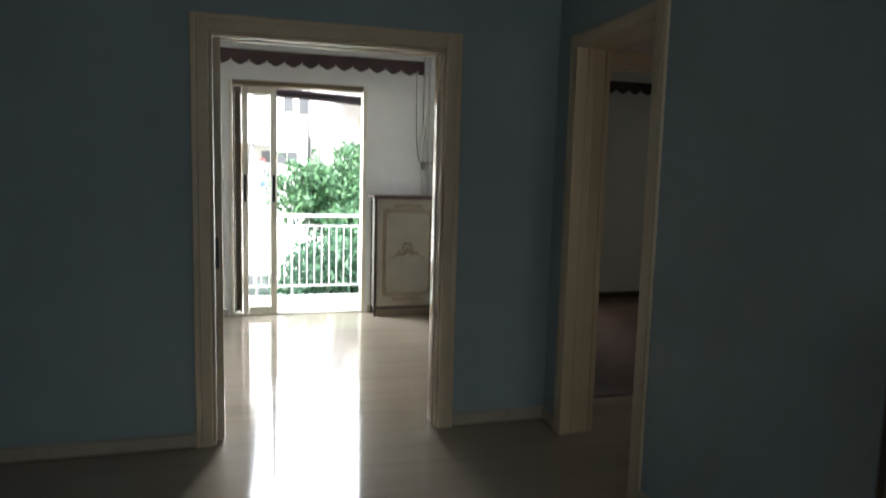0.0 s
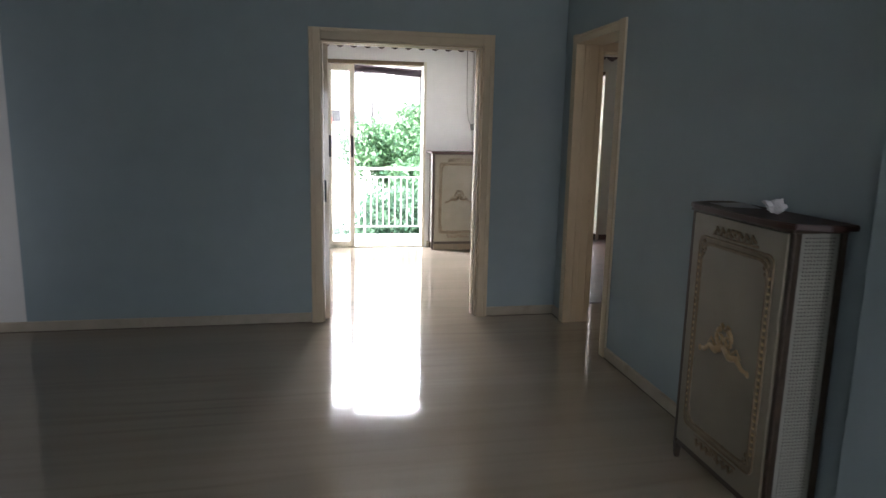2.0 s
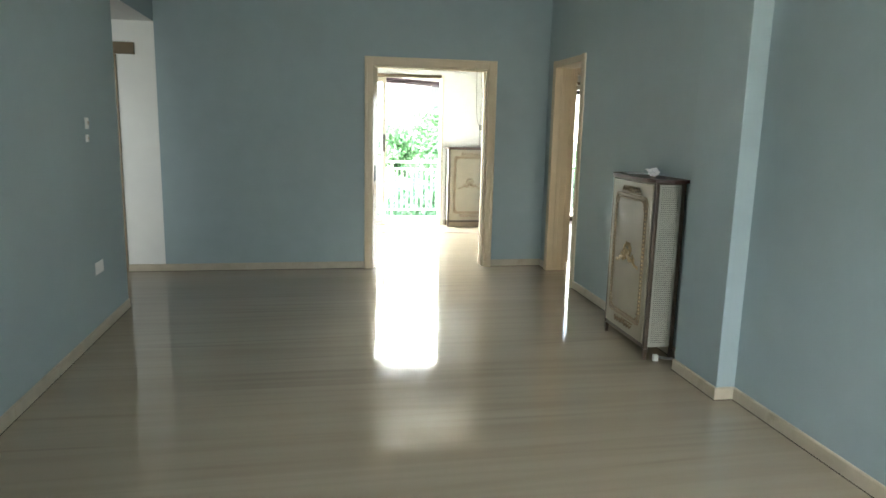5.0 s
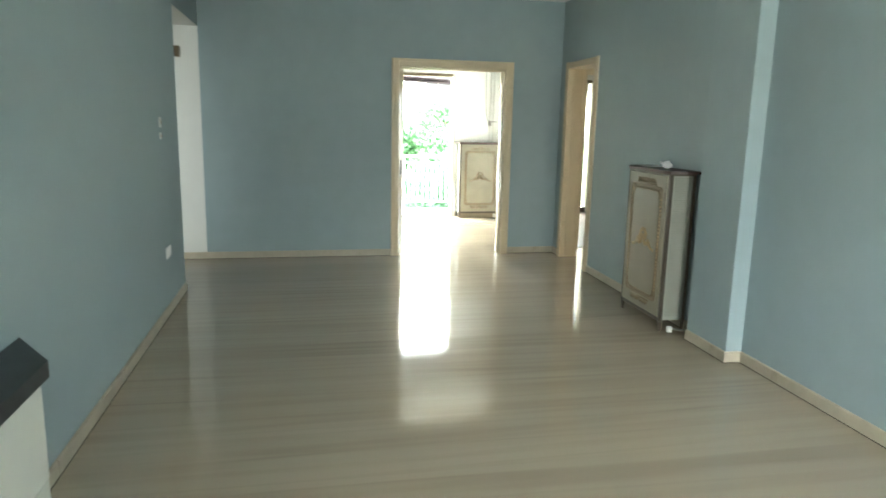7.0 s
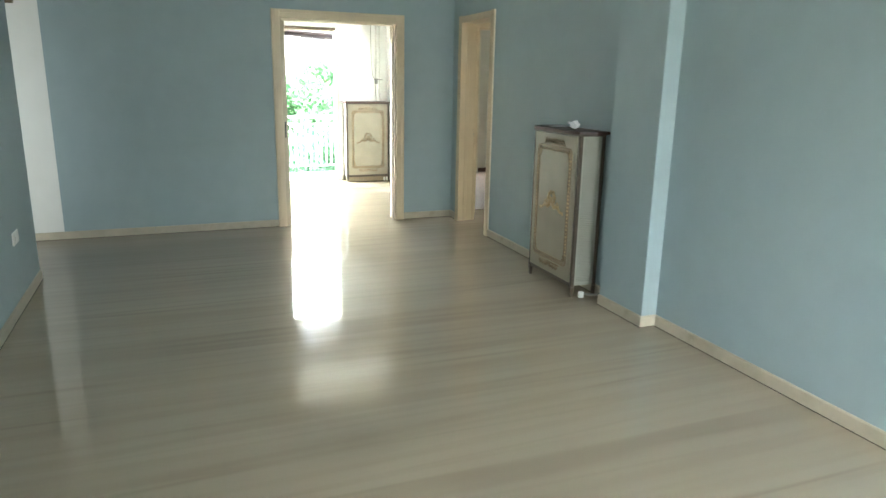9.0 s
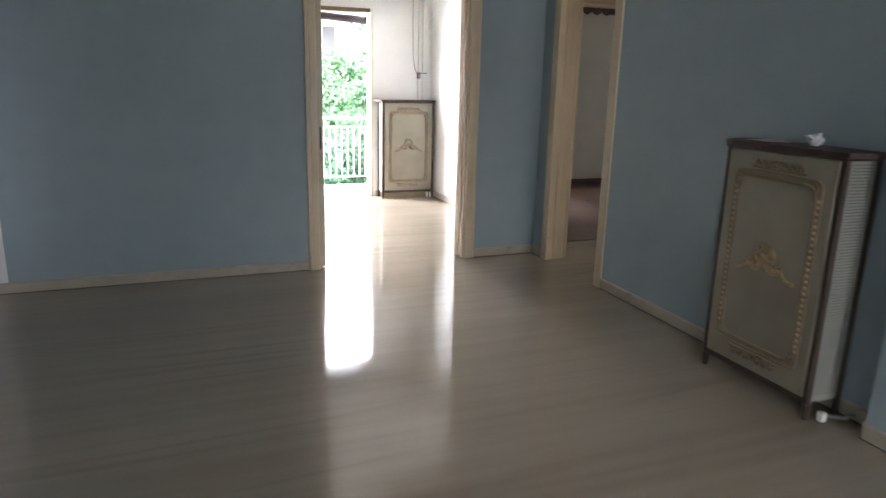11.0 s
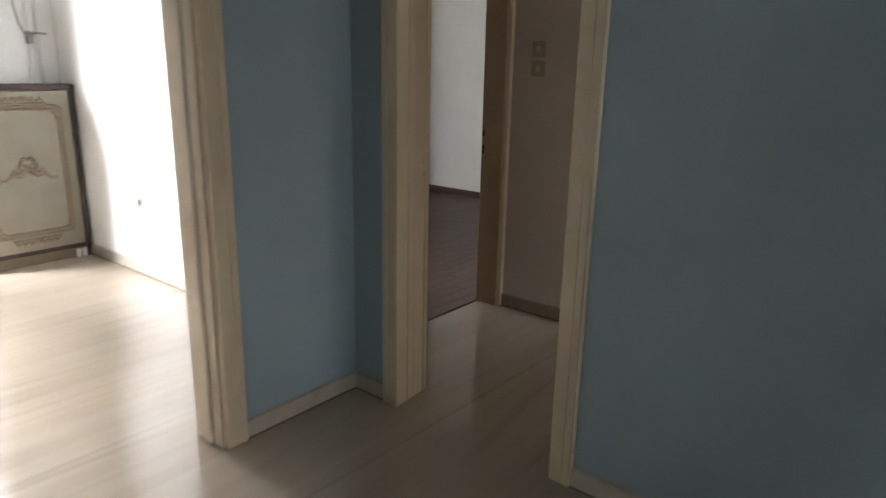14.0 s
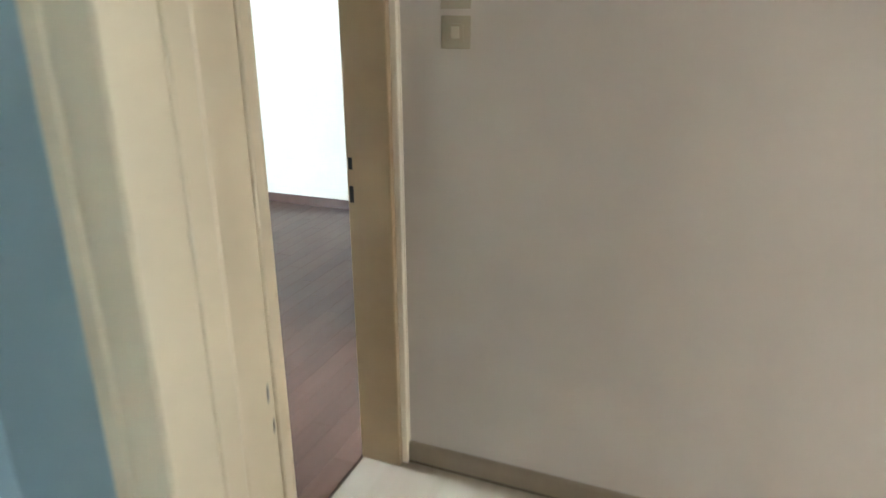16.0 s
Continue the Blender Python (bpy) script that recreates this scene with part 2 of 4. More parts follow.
WHITE_PANEL = mat("white_lacquer_panel", (0.66, 0.67, 0.63), 0.45, 0.04, 6)
RAIL = mat("white_painted_steel", (0.80, 0.81, 0.80), 0.4, 0.05, 12, stains=0.15)
TERRACE = mat("pale_balcony_tiles", (0.62, 0.60, 0.56), 0.55, 0.08, 8)
FACADE = mat("pale_render", (0.80, 0.79, 0.77), 0.8, 0.08, 1.5, 0.2, 20, stains=0.2)
FACADE_DARK = mat("shaded_window_glass", (0.08, 0.085, 0.09), 0.5, 0.3, 2)
GREY_BOX = mat("weathered_grey_panel", (0.16, 0.155, 0.15), 0.7, 0.15, 4)
AWNING = mat("faded_awning_cloth", (0.40, 0.36, 0.30), 0.8, 0.2, 6)
RED = mat("red_sign_paint", (0.55, 0.04, 0.03), 0.5, 0.1, 6)
BLUE_CLOTH = mat("blue_laundry", (0.06, 0.10, 0.35), 0.8, 0.2, 8)
EARTH = mat("dry_ground", (0.16, 0.14, 0.10), 0.9, 0.25, 0.6, stains=0.3)
BARK = mat("grey_brown_bark", (0.12, 0.09, 0.065), 0.9, 0.3, 14, 0.6, 30)
LEAF = leaf_mat("green_leaves", (0.035, 0.10, 0.050), (0.14, 0.27, 0.125))
LEAF_DARK = leaf_mat("deep_green_leaves", (0.020, 0.065, 0.038), (0.095, 0.19, 0.105))


# ---- helpers for building ----
def mesh_of(bm, name, mats):
    me = bpy.data.meshes.new(name)
    bm.normal_update()
    bm.to_mesh(me)
    bm.free()
    for m in (mats if isinstance(mats, (list, tuple)) else [mats]):
        me.materials.append(m)
    return me


def part(name, bm, material, parent, label="", m=None):
    ob = new(name, mesh_of(bm, name, material))
    ob.parent = parent
    if m is not None:
        ob.matrix_basis = m
    if label:
        ob["label"] = label
    return ob


def solid(name, bm, material, label, category, m=None, kind="", group=""):
    ob = new(name, mesh_of(bm, name, material))
    if m is not None:
        ob.matrix_basis = m
    return tagged(ob, label, category, group, kind)


def thing(name, label, category, m=None, group="", kind=""):
    ob = new(name)
    ob.empty_display_size = 0.1
    if m is not None:
        ob.matrix_basis = m
    return tagged(ob, label, category, group, kind)


def box(x0, x1, y0, y1, z0, z1, bevel=0.0, seg=2, bm=None):
    bm = bm or bmesh.new()
    made = bmesh.ops.create_cube(bm, size=1.0)["verts"]
    c = Vector(((x0 + x1) / 2, (y0 + y1) / 2, (z0 + z1) / 2))
    for v in made:
        v.co = Vector((v.co.x * abs(x1 - x0), v.co.y * abs(y1 - y0), v.co.z * abs(z1 - z0))) + c
    if bevel:
        edges = {e for v in made for e in v.link_edges}
        bmesh.ops.bevel(bm, geom=list(edges), offset=bevel, segments=seg, affect="EDGES", profile=0.5)
    return bm


def prism(points, axis, a, b, bm=None):
    """A closed outline in the two axes other than `axis`, drawn out from a to b along it."""
    bm = bm or bmesh.new()

    def at(p, s):
        return {"x": (s, p[0], p[1]), "y": (p[0], s, p[1]), "z": (p[0], p[1], s)}[axis]
    lo = [bm.verts.new(at(p, a)) for p in points]
    hi = [bm.verts.new(at(p, b)) for p in points]
    k = len(points)
    for i in range(k):
        bm.faces.new((lo[i], lo[(i + 1) % k], hi[(i + 1) % k], hi[i]))
    bm.faces.new(lo[::-1])
    bm.faces.new(hi)
    bmesh.ops.recalc_face_normals(bm, faces=bm.faces)
    return bm


def tube(points, radius, sides=8, bm=None, closed=False, taper=None):
    bm = bm or bmesh.new()
    pts = [Vector(p) for p in points]
    k = len(pts)
    rings = []
    for i, p in enumerate(pts):
        a = pts[(i - 1) % k] if closed or i else pts[0]
        b = pts[(i + 1) % k] if closed or i < k - 1 else pts[-1]
        way = (b - a).normalized()
        side = way.cross(Vector((0, 0, 1)) if abs(way.z) < 0.9 else Vector((1, 0, 0))).normalized()
        up = side.cross(way)
        r = radius if taper is None else radius * (taper[0] + (taper[1] - taper[0]) * i / (k - 1))
        rings.append([bm.verts.new(p + side * (r * math.cos(2 * math.pi * j / sides)) + up * (r * math.sin(2 * math.pi * j / sides))) for j in range(sides)])
    for i in range(k if closed else k - 1):
        one, two = rings[i], rings[(i + 1) % k]
        for j in range(sides):
            bm.faces.new((one[j], one[(j + 1) % sides], two[(j + 1) % sides], two[j]))
    if not closed:
        bm.faces.new(rings[0][::-1])
        bm.faces.new(rings[-1])
    for f in bm.faces:
        f.smooth = True
    return bm


def wall_mesh(length, height, thick, holes, z0=0.0):
    """Along +x from 0, face at y = 0, depth towards +y. Holes are (x0, x1, z0, z1). Face 0: the y = 0 side; 1: the other side; 2: reveals."""
    xs = sorted({0.0, length, *[h[0] for h in holes], *[h[1] for h in holes]})
    zs = sorted({z0, height, *[h[2] for h in holes], *[h[3] for h in holes]})
    bm, cache = bmesh.new(), {}

    def v(x, y, z):
        k = (round(x, 4), round(y, 4), round(z, 4))
        if k not in cache:
            cache[k] = bm.verts.new(k)
        return cache[k]

    def full(i, j):
        if not (0 <= i < len(xs) - 1 and 0 <= j < len(zs) - 1):
            return False
        cx, cz = (xs[i] + xs[i + 1]) / 2, (zs[j] + zs[j + 1]) / 2
        return not any(h[0] < cx < h[1] and h[2] < cz < h[3] for h in holes)

    for i in range(len(xs) - 1):
        for j in range(len(zs) - 1):
            if not full(i, j):
                continue
            a, b, c, d = xs[i], xs[i + 1], zs[j], zs[j + 1]
            bm.faces.new((v(a, 0, c), v(b, 0, c), v(b, 0, d), v(a, 0, d))).material_index = 0
            bm.faces.new((v(b, thick, c), v(a, thick, c), v(a, thick, d), v(b, thick, d))).material_index = 1
            if not full(i - 1, j):
                bm.faces.new((v(a, thick, c), v(a, 0, c), v(a, 0, d), v(a, thick, d))).material_index = 2
            if not full(i + 1, j):
                bm.faces.new((v(b, 0, c), v(b, thick, c), v(b, thick, d), v(b, 0, d))).material_index = 2
            if not full(i, j - 1):
                bm.faces.new((v(a, 0, c), v(a, thick, c), v(b, thick, c), v(b, 0, c))).material_index = 2
            if not full(i, j + 1):
                bm.faces.new((v(a, 0, d), v(b, 0, d), v(b, thick, d), v(a, thick, d))).material_index = 2
    return bm


def wall(name, start, turn, length, height, thick, holes, front, back, reveal, label, z0=0.0):
    """start: the wall's first corner on its face; turn: degrees of its run from +x. The depth lies to the left of the run."""
    return solid(name, wall_mesh(length, height, thick, holes, z0), [front, back, reveal], label, "wall", pose(start[0], start[1], 0, 0, 0, turn), "structure")


# ---- sizes of the place ----
ROOM_L, ROOM_BACK, CEILING = -3.98, -9.0, 2.88
SKEW = -1.55                       # the right wall leans in a little towards the back
R = pose(0, 0, 0, 0, 0, SKEW)
D1 = (-1.885, -0.665, 2.115)       # sliding door opening
HALL = (-1.025, -0.265, 2.135)     # hall doorway in the right wall
NORTH_Y, NORTH_X = 3.17, 0.20
HALL_X, HALL_N = 1.325, 0.13
BED_X, BED_Y = 3.90, 3.52

# walls, floors and ceilings
wall("wall_far", (ROOM_L, 0), 0, -ROOM_L, CEILING, 0.17, [(D1[0] - ROOM_L, D1[1] - ROOM_L, 0, D1[2])], BLUE, WHITE, TRIM, "matte grey-blue painted wall with a sliding door opening")
wall("wall_corridor_far", (-5.6, 0), 0, 1.62, 2.6, 0.17, [], WHITE, WHITE, WHITE, "white painted corridor wall beside the blue wall")
# the window hole near the back is added, out of view, to let light in
wall("wall_left", (ROOM_L, ROOM_BACK), 90, 9.0, CEILING, 0.15, [(0.4, 1.6, 0.9, 2.2), (7.6, 9.0, 0, 2.44)], BLUE, WHITE, WHITE, "matte grey-blue painted wall with an added window and a corridor opening")
wall("wall_corridor_side", (-5.6, -1.55), 90, 1.55, 2.6, 0.1, [], WHITE, WHITE, WHITE, "white painted end wall of the corridor")
# doorway and closed side room, added out of view to house the corridor lamp
wall("wall_corridor_near", (-4.13, -1.55), 180, 1.57, 2.6, 0.1, [(0.25, 1.05, 0, 2.1)], WHITE, WHITE, WHITE, "white painted side wall of the corridor with an added doorway")
wall("wall_side_room_far", (-4.131, -2.9), 180, 1.57, 2.6, 0.1, [], WHITE, WHITE, WHITE, "white painted wall of an added unseen side room")
wall("wall_side_room_end", (-5.6, -2.9), 90, 1.249, 2.6, 0.1, [], WHITE, WHITE, WHITE, "white painted wall of an added unseen side room")
solid("floor_side_room", box(-5.7, -4.131, -3.0, -1.651, -0.2, 0), MARBLE, "polished beige marble floor of an added unseen side room", "floor", None, "structure")
solid("ceiling_side_room", box(-5.7, -4.131, -3.0, -1.651, 2.44, 2.6), CEIL, "white painted ceiling of an added unseen side room", "ceiling", None, "structure")
wall("wall_back", (0.4, ROOM_BACK), 180, 4.6, CEILING, 0.2, [(0.9, 2.2, 0.08, 2.2)], BLUE, WHITE, WHITE, "grey-blue painted wall with a wide window opening")
ob = solid("wall_right", wall_mesh(9.0, CEILING, 0.19, [(0.225, 1.03, 0, HALL[2] + 0.02)]), [BLUE, HALL_WALL, TRIM], "matte grey-blue painted wall with a doorway to a hall", "wall", R @ pose(0, 0, 0, 0, 0, -90), "structure")
solid("pillar", box(-0.113, 0.05, -3.80, -3.31, 0, CEILING - 0.002, 0.004), BLUE, "shallow grey-blue painted pillar standing proud of the wall", "pillar", R, "structure")

wall("wall_north", (NORTH_X, NORTH_Y), 0, 0.12, CEILING, 0.2, [], WHITE, WHITE, WHITE, "white painted strip of wall")
wall("wall_north_balcony", (-2.7, NORTH_Y), 0, 2.9, CEILING, 0.2, [(0.83, 2.14, 0, 2.27)], WHITE, FACADE, WHITE, "white painted wall with a balcony door opening")
wall("wall_north_right", (NORTH_X, NORTH_Y), -90, 3.0, CEILING, 0.12, [], WHITE, CREAM_WALL, WHITE, "white painted side wall of the balcony room")
wall("wall_north_left", (-2.7, 0.17), 90, 3.0, CEILING, 0.12, [], WHITE, WHITE, WHITE, "white painted side wall of the balcony room")
wall("wall_hall_north", (0.185, HALL_N), 0, HALL_X - 0.185, CEILING, 0.14, [(0.165, HALL_X - 0.185 - 0.03, 0, 2.135)], HALL_WALL, CREAM_WALL, TRIM, "beige painted hall wall with a bedroom doorway")
wall("wall_hall_end", (HALL_X - 0.004, HALL_N), -90.9, 2.6, CEILING, 0.12, [], HALL_WALL, HALL_WALL, HALL_WALL, "plain pinkish-beige painted hall wall")
# the south doorway and the walls past it are added for the hall lamp
wall("wall_hall_south", (HALL_X + 0.1, -2.47), 180, 1.26, CEILING, 0.1, [(0.25, 1.05, 0, 2.1)], HALL_WALL, HALL_WALL, HALL_WALL, "plain beige painted end of the hall with an added unseen doorway")
wall("wall_behind_hall", (HALL_X + 0.4, -3.3), 180, 1.45, CEILING, 0.1, [], HALL_WALL, HALL_WALL, HALL_WALL, "added unseen beige wall that closes off the hall lamp")
wall("wall_behind_hall_side", (HALL_X + 0.4, -2.47), -90, 0.83, CEILING, 0.1, [], HALL_WALL, HALL_WALL, HALL_WALL, "added unseen beige wall that closes off the hall lamp")
wall("wall_bed_north", (0.32, BED_Y), 0, BED_X - 0.32, CEILING, 0.2, [(0.75, 1.63, 0, 2.27)], CREAM_WALL, FACADE, CREAM_WALL, "cream painted bedroom wall with a balcony door")
wall("wall_bed_east", (BED_X, BED_Y), -90, BED_Y - 0.27, CEILING, 0.15, [], CREAM_WALL, CREAM_WALL, CREAM_WALL, "cream painted bedroom wall")
wall("wall_bed_south", (BED_X, 0.27), 180, BED_X - HALL_X, CEILING, 0.12, [], CREAM_WALL, CREAM_WALL, CREAM_WALL, "cream painted bedroom wall")

# unseen wall added to block the outdoor lamps from the bedroom window
solid("light_block_divider", box(0.55, 0.67, BED_Y + 0.201, 4.14, -0.012, 3.2), FACADE, "added unseen wall that keeps the sky lamps off the bedroom", "wall", None, "structure")
# slab added out of view to cut the sky light entering the bedroom
solid("shading_slab_bedroom", box(0.68, 6.9, BED_Y + 0.201, 5.3, 2.6, 2.8), CEIL, "added unseen slab that shades the window below", "ceiling", None, "structure")
solid("wall_stub", box(0.001, 0.186, 0.0005, 0.1695, 0, CEILING - 0.001), WHITE, "plain wall end between the rooms", "wall", None, "structure")
solid("floor", prism([(-4.13, ROOM_BACK - 0.2), (0.45, ROOM_BACK - 0.2), (0.29, -3.4), (HALL_X + 0.5, -3.4), (HALL_X + 0.5, -2.4), (HALL_X + 0.12, -2.4), (HALL_X + 0.12, 0.267), (0.319, 0.267), (0.319, NORTH_Y + 0.2),
                      (-2.82, NORTH_Y + 0.2), (-2.82, 0.17), (-5.7, 0.17), (-5.7, -1.65), (-4.13, -1.65)], "z", -0.2, 0), MARBLE, "polished beige marble floor with long darker veins", "floor", None, "structure")
floor_bedroom = solid("floor_bedroom", box(0.32, BED_X, 0.268, BED_Y + 0.2, -0.1, 0.0015), DARK_JOINT, "dark brown varnished wooden plank floor", "floor", None, "structure")
solid("ceiling", box(-4.2, BED_X + 0.2, ROOM_BACK - 0.2, BED_Y + 0.2, CEILING, CEILING + 0.2), CEIL, "flat white painted ceiling", "ceiling", None, "structure")
solid("ceiling_corridor", box(-5.7, -4.13, -1.65, 0, 2.44, 2.6), CEIL, "low white painted corridor ceiling", "ceiling", None, "structure")


# skirtings
def skirting(name, x0, y0, x1, y1, material, label, h=0.075, d=0.014, m=None):
    """Runs from one point to the other on the wall's face, standing out to the right of the run, in lengths with open joints."""
    run = math.hypot(x1 - x0, y1 - y0)
    mm = pose(x0, y0, 0, 0, 0, math.degrees(math.atan2(y1 - y0, x1 - x0)))
    row = thing(name, label, "baseboard", (m or Matrix()) @ mm, "", "structure")
    # dark strip colours in the skirting's shadow gap along with joint grime
    part("floor_shadow_joint", box(0, run, -d - 0.0022, -0.001, 0.0003, 0.004), DARK_JOINT, row, "dark strip at the floor for joint grime and shadow line")
    k = max(1, round(run / 1.15))
    for i in range(k):
        out = d * (1 + 0.07 * ((i * 7) % 3 - 1))
        part("skirting_piece", prism([(-out, 0.0045), (0, 0.0045), (0, h), (-out * 0.55, h), (-out, h - 0.006)], "x", run * i / k + (0.0012 if i else 0), run * (i + 1) / k - (0.0012 if i < k - 1 else 0)), material, row)
    return row


SK = "beige marble skirting along the blue wall"
skirting("baseboard", -5.6, 0, -1.972, 0, SKIRT, SK)
skirting("baseboard", -0.588, 0, 0, 0, SKIRT, SK)
skirting("baseboard", 0, -0.014, 0, -0.185, SKIRT, SK, m=R)
skirting("baseboard", 0, -1.095, 0, -3.31, SKIRT, SK, m=R)
skirting("baseboard", -0.113, -3.31, -0.113, -3.80, SKIRT, SK, m=R)
skirting("baseboard", -0.127, -3.80, 0, -3.80, SKIRT, SK, m=R)
skirting("baseboard", 0, -3.814, 0, -8.9, SKIRT, SK, m=R)
skirting("baseboard", ROOM_L, -9.0, ROOM_L, -1.40, SKIRT, SK)
skirting("baseboard", NORTH_X, NORTH_Y, NORTH_X, 0.17, SKIRT, "beige marble skirting along the white wall")
skirting("baseboard", -2.7, NORTH_Y, -1.9, NORTH_Y, SKIRT, "beige marble skirting along the white wall")
skirting("baseboard", -0.53, NORTH_Y, 0.2, NORTH_Y, SKIRT, "beige marble skirting along the white wall")
skirting("baseboard", HALL_X - 0.004, HALL_N - 0.004, HALL_X - 0.004 - 0.0397, -2.4, SKIRT_DARK, "brown marble skirting along the beige hall wall")
skirting("baseboard", BED_X, BED_Y, BED_X, 0.3, SKIRT_WOOD, "dark wooden skirting in the bedroom", h=0.075)
skirting("baseboard", 1.96, BED_Y, BED_X, BED_Y, SKIRT_WOOD, "dark wooden skirting in the bedroom", h=0.075)


# ---- door frames ----
def casing_profile(w, d):
    """Across the casing from its inner edge (0) to its outer edge (w); d: how far it stands out."""
    return [(0, 0), (0, d * 0.72), (w * 0.05, d * 0.86), (w * 0.62, d * 0.90), (w * 0.65, d * 0.74), (w * 0.70, d * 0.95), (w * 0.94, d), (w, d * 0.82), (w, 0)]


def casing(parent, x0, x1, top, w=0.07, d=0.022, m=None, material=None):
    """Casing round an opening on a wall face in local x-z, standing out towards -y."""
    m = m or Matrix()
    p = casing_profile(w, d)
    part("casing", prism([(x0 - a, -b) for a, b in p], "z", 0, top + w, ), material or TRIM, parent, "", m)
    part("casing", prism([(x1 + a, -b) for a, b in p], "z", 0, top + w), material or TRIM, parent, "", m)
    part("head_casing", prism([(-b, top + a) for a, b in p], "x", x0 + 0.001, x1 - 0.001), material or TRIM, parent, "", m)


sliding = thing("door_1", "open cream double sliding door slid into its wall pockets", "door", kind="structure")
casing(sliding, D1[0], D1[1], D1[2], w=0.085, d=0.024)
for s, x in ((1, D1[0]), (-1, D1[1])):
    part("lining", box(min(x, x + s * 0.016), max(x, x + s * 0.016), 0.0, 0.045, 0, D1[2], 0.002), TRIM_GLOSS, sliding)
    part("lining", box(min(x, x + s * 0.016), max(x, x + s * 0.016), 0.115, 0.168, 0, D1[2], 0.002), TRIM_GLOSS, sliding)
    far = x + s * (0.055 if s > 0 else 0.03)
    leaf = part("sliding_leaf", box(min(x - s * 0.3, far), max(x - s * 0.3, far), 0.052, 0.108, 0.008, D1[2] - 0.02, 0.003), TRIM_GLOSS, sliding, "edge of a cream sliding leaf")
    if s > 0:
        part("finger_pull", box(x + 0.019, x + 0.036, 0.0455, 0.0525, 0.93, 1.095, 0.003, 2), BLACK, leaf, "dark worn finger pull")
    part("brush_strip", box(min(x + s * 0.001, x + s * 0.02), max(x + s * 0.001, x + s * 0.02), 0.046, 0.051, 0, D1[2], 0.001), ALU, sliding, "narrow metal edge strip")
    part("brush_strip", box(min(x + s * 0.001, x + s * 0.02), max(x + s * 0.001, x + s * 0.02), 0.109, 0.114, 0, D1[2], 0.001), ALU, sliding, "narrow metal edge strip")
part("head_lining", box(D1[0], D1[1], 0.0, 0.045, D1[2] - 0.016, D1[2] - 0.001, 0.002), TRIM, sliding)
part("head_lining", box(D1[0], D1[1], 0.115, 0.168, D1[2] - 0.016, D1[2] - 0.001, 0.002), TRIM, sliding)
part("track", box(D1[0], D1[1], 0.050, 0.110, D1[2] - 0.010, D1[2] - 0.002, 0.001), ALU, sliding, "metal sliding track")
casing_back = pose(0, 0.17, 0, 0, 0, 180)
casing(sliding, -D1[1], -D1[0], D1[2], w=0.085, d=0.02, m=casing_back)

hall_door = thing("door_2", "cream painted doorway frame without a leaf, open to the hall", "door", R @ pose(0, 0, 0, 0, 0, -90), kind="structure")
lp, rp, hp = casing_profile(0.081, 0.02), casing_profile(0.08, 0.02), casing_profile(0.063, 0.02)
part("casing", prism([(0.268 - a, -b) for a, b in lp], "z", 0, HALL[2] + 0.068), TRIM, hall_door)
part("casing", prism([(1.012 + a, -b) for a, b in rp], "z", 0, HALL[2] + 0.068), TRIM, hall_door)
part("head_casing", prism([(-b, HALL[2] + a) for a, b in hp], "x", 0.269, 1.011), TRIM, hall_door)
# narrow outer strip, paler than the casing beside it
part("edge_strip", box(1.0925, 1.099, -0.012, -0.0005, 0, HALL[2] + 0.068), TRIM_EDGE, hall_door, "paler outer edge of the casing")
part("jamb", prism([(0.2255, 0.0005), (0.267, 0.0005), (0.2655, 0.02), (0.2585, 0.09), (0.2545, 0.095), (0.2555, 0.10), (0.2445, 0.190), (0.241, 0.199), (0.2255, 0.199)], "z", 0, HALL[2] - 0.001), TRIM, hall_door)
part("jamb", prism([(1.0295, 0.0005), (1.013, 0.0005), (1.0115, 0.02), (1.0085, 0.10), (1.004, 0.190), (1.008, 0.199), (1.0295, 0.199)], "z", 0, HALL[2] - 0.001), TRIM, hall_door)
part("bead", tube([(0.2615, 0.055, 0.0), (0.2615, 0.055, HALL[2] - 0.002)], 0.004, 6), TRIM, hall_door)
part("bead", tube([(0.2475, 0.168, 0.0), (0.2475, 0.168, HALL[2] - 0.002)], 0.004, 6), TRIM, hall_door)
part("strike_plate", box(0.2500, 0.2523, 0.150, 0.1515, 1.005, 1.025), VALVE, hall_door, "dark lock keep")
part("strike_plate", box(0.2495, 0.2518, 0.156, 0.1575, 0.96, 0.975), VALVE, hall_door, "dark lock keep")
part("head", box(0.226, 1.0295, 0.0005, 0.199, HALL[2], HALL[2] + 0.0195, 0.003), TRIM, hall_door)
casing(hall_door, -1.031, -0.224, HALL[2], w=0.068, d=0.018, m=pose(0, 0.19, 0, 0, 0, 180))

BD = (0.35, HALL_X - 0.03, 2.135)
bed_door = thing("door_3", "cream painted bedroom doorway frame without a leaf", "door", pose(0, HALL_N, 0), kind="structure")
p = casing_profile(0.07, 0.02)
part("casing", prism([(BD[0] - a, -b) for a, b in p], "z", 0, BD[2] + 0.07), TRIM, bed_door)
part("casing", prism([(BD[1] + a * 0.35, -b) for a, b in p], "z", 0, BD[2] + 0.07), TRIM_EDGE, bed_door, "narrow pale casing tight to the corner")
part("head_casing", prism([(-b, BD[2] + a) for a, b in p], "x", BD[0], BD[1]), TRIM, bed_door)
# the right jamb is a darker tan than the left
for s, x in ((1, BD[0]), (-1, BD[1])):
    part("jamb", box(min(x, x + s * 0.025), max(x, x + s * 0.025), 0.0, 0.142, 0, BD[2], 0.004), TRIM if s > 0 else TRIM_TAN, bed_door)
part("strike_plate", box(BD[1] - 0.027, BD[1] - 0.0245, 0.122, 0.134, 1.0, 1.035), BLACK, bed_door, "dark lock keep")
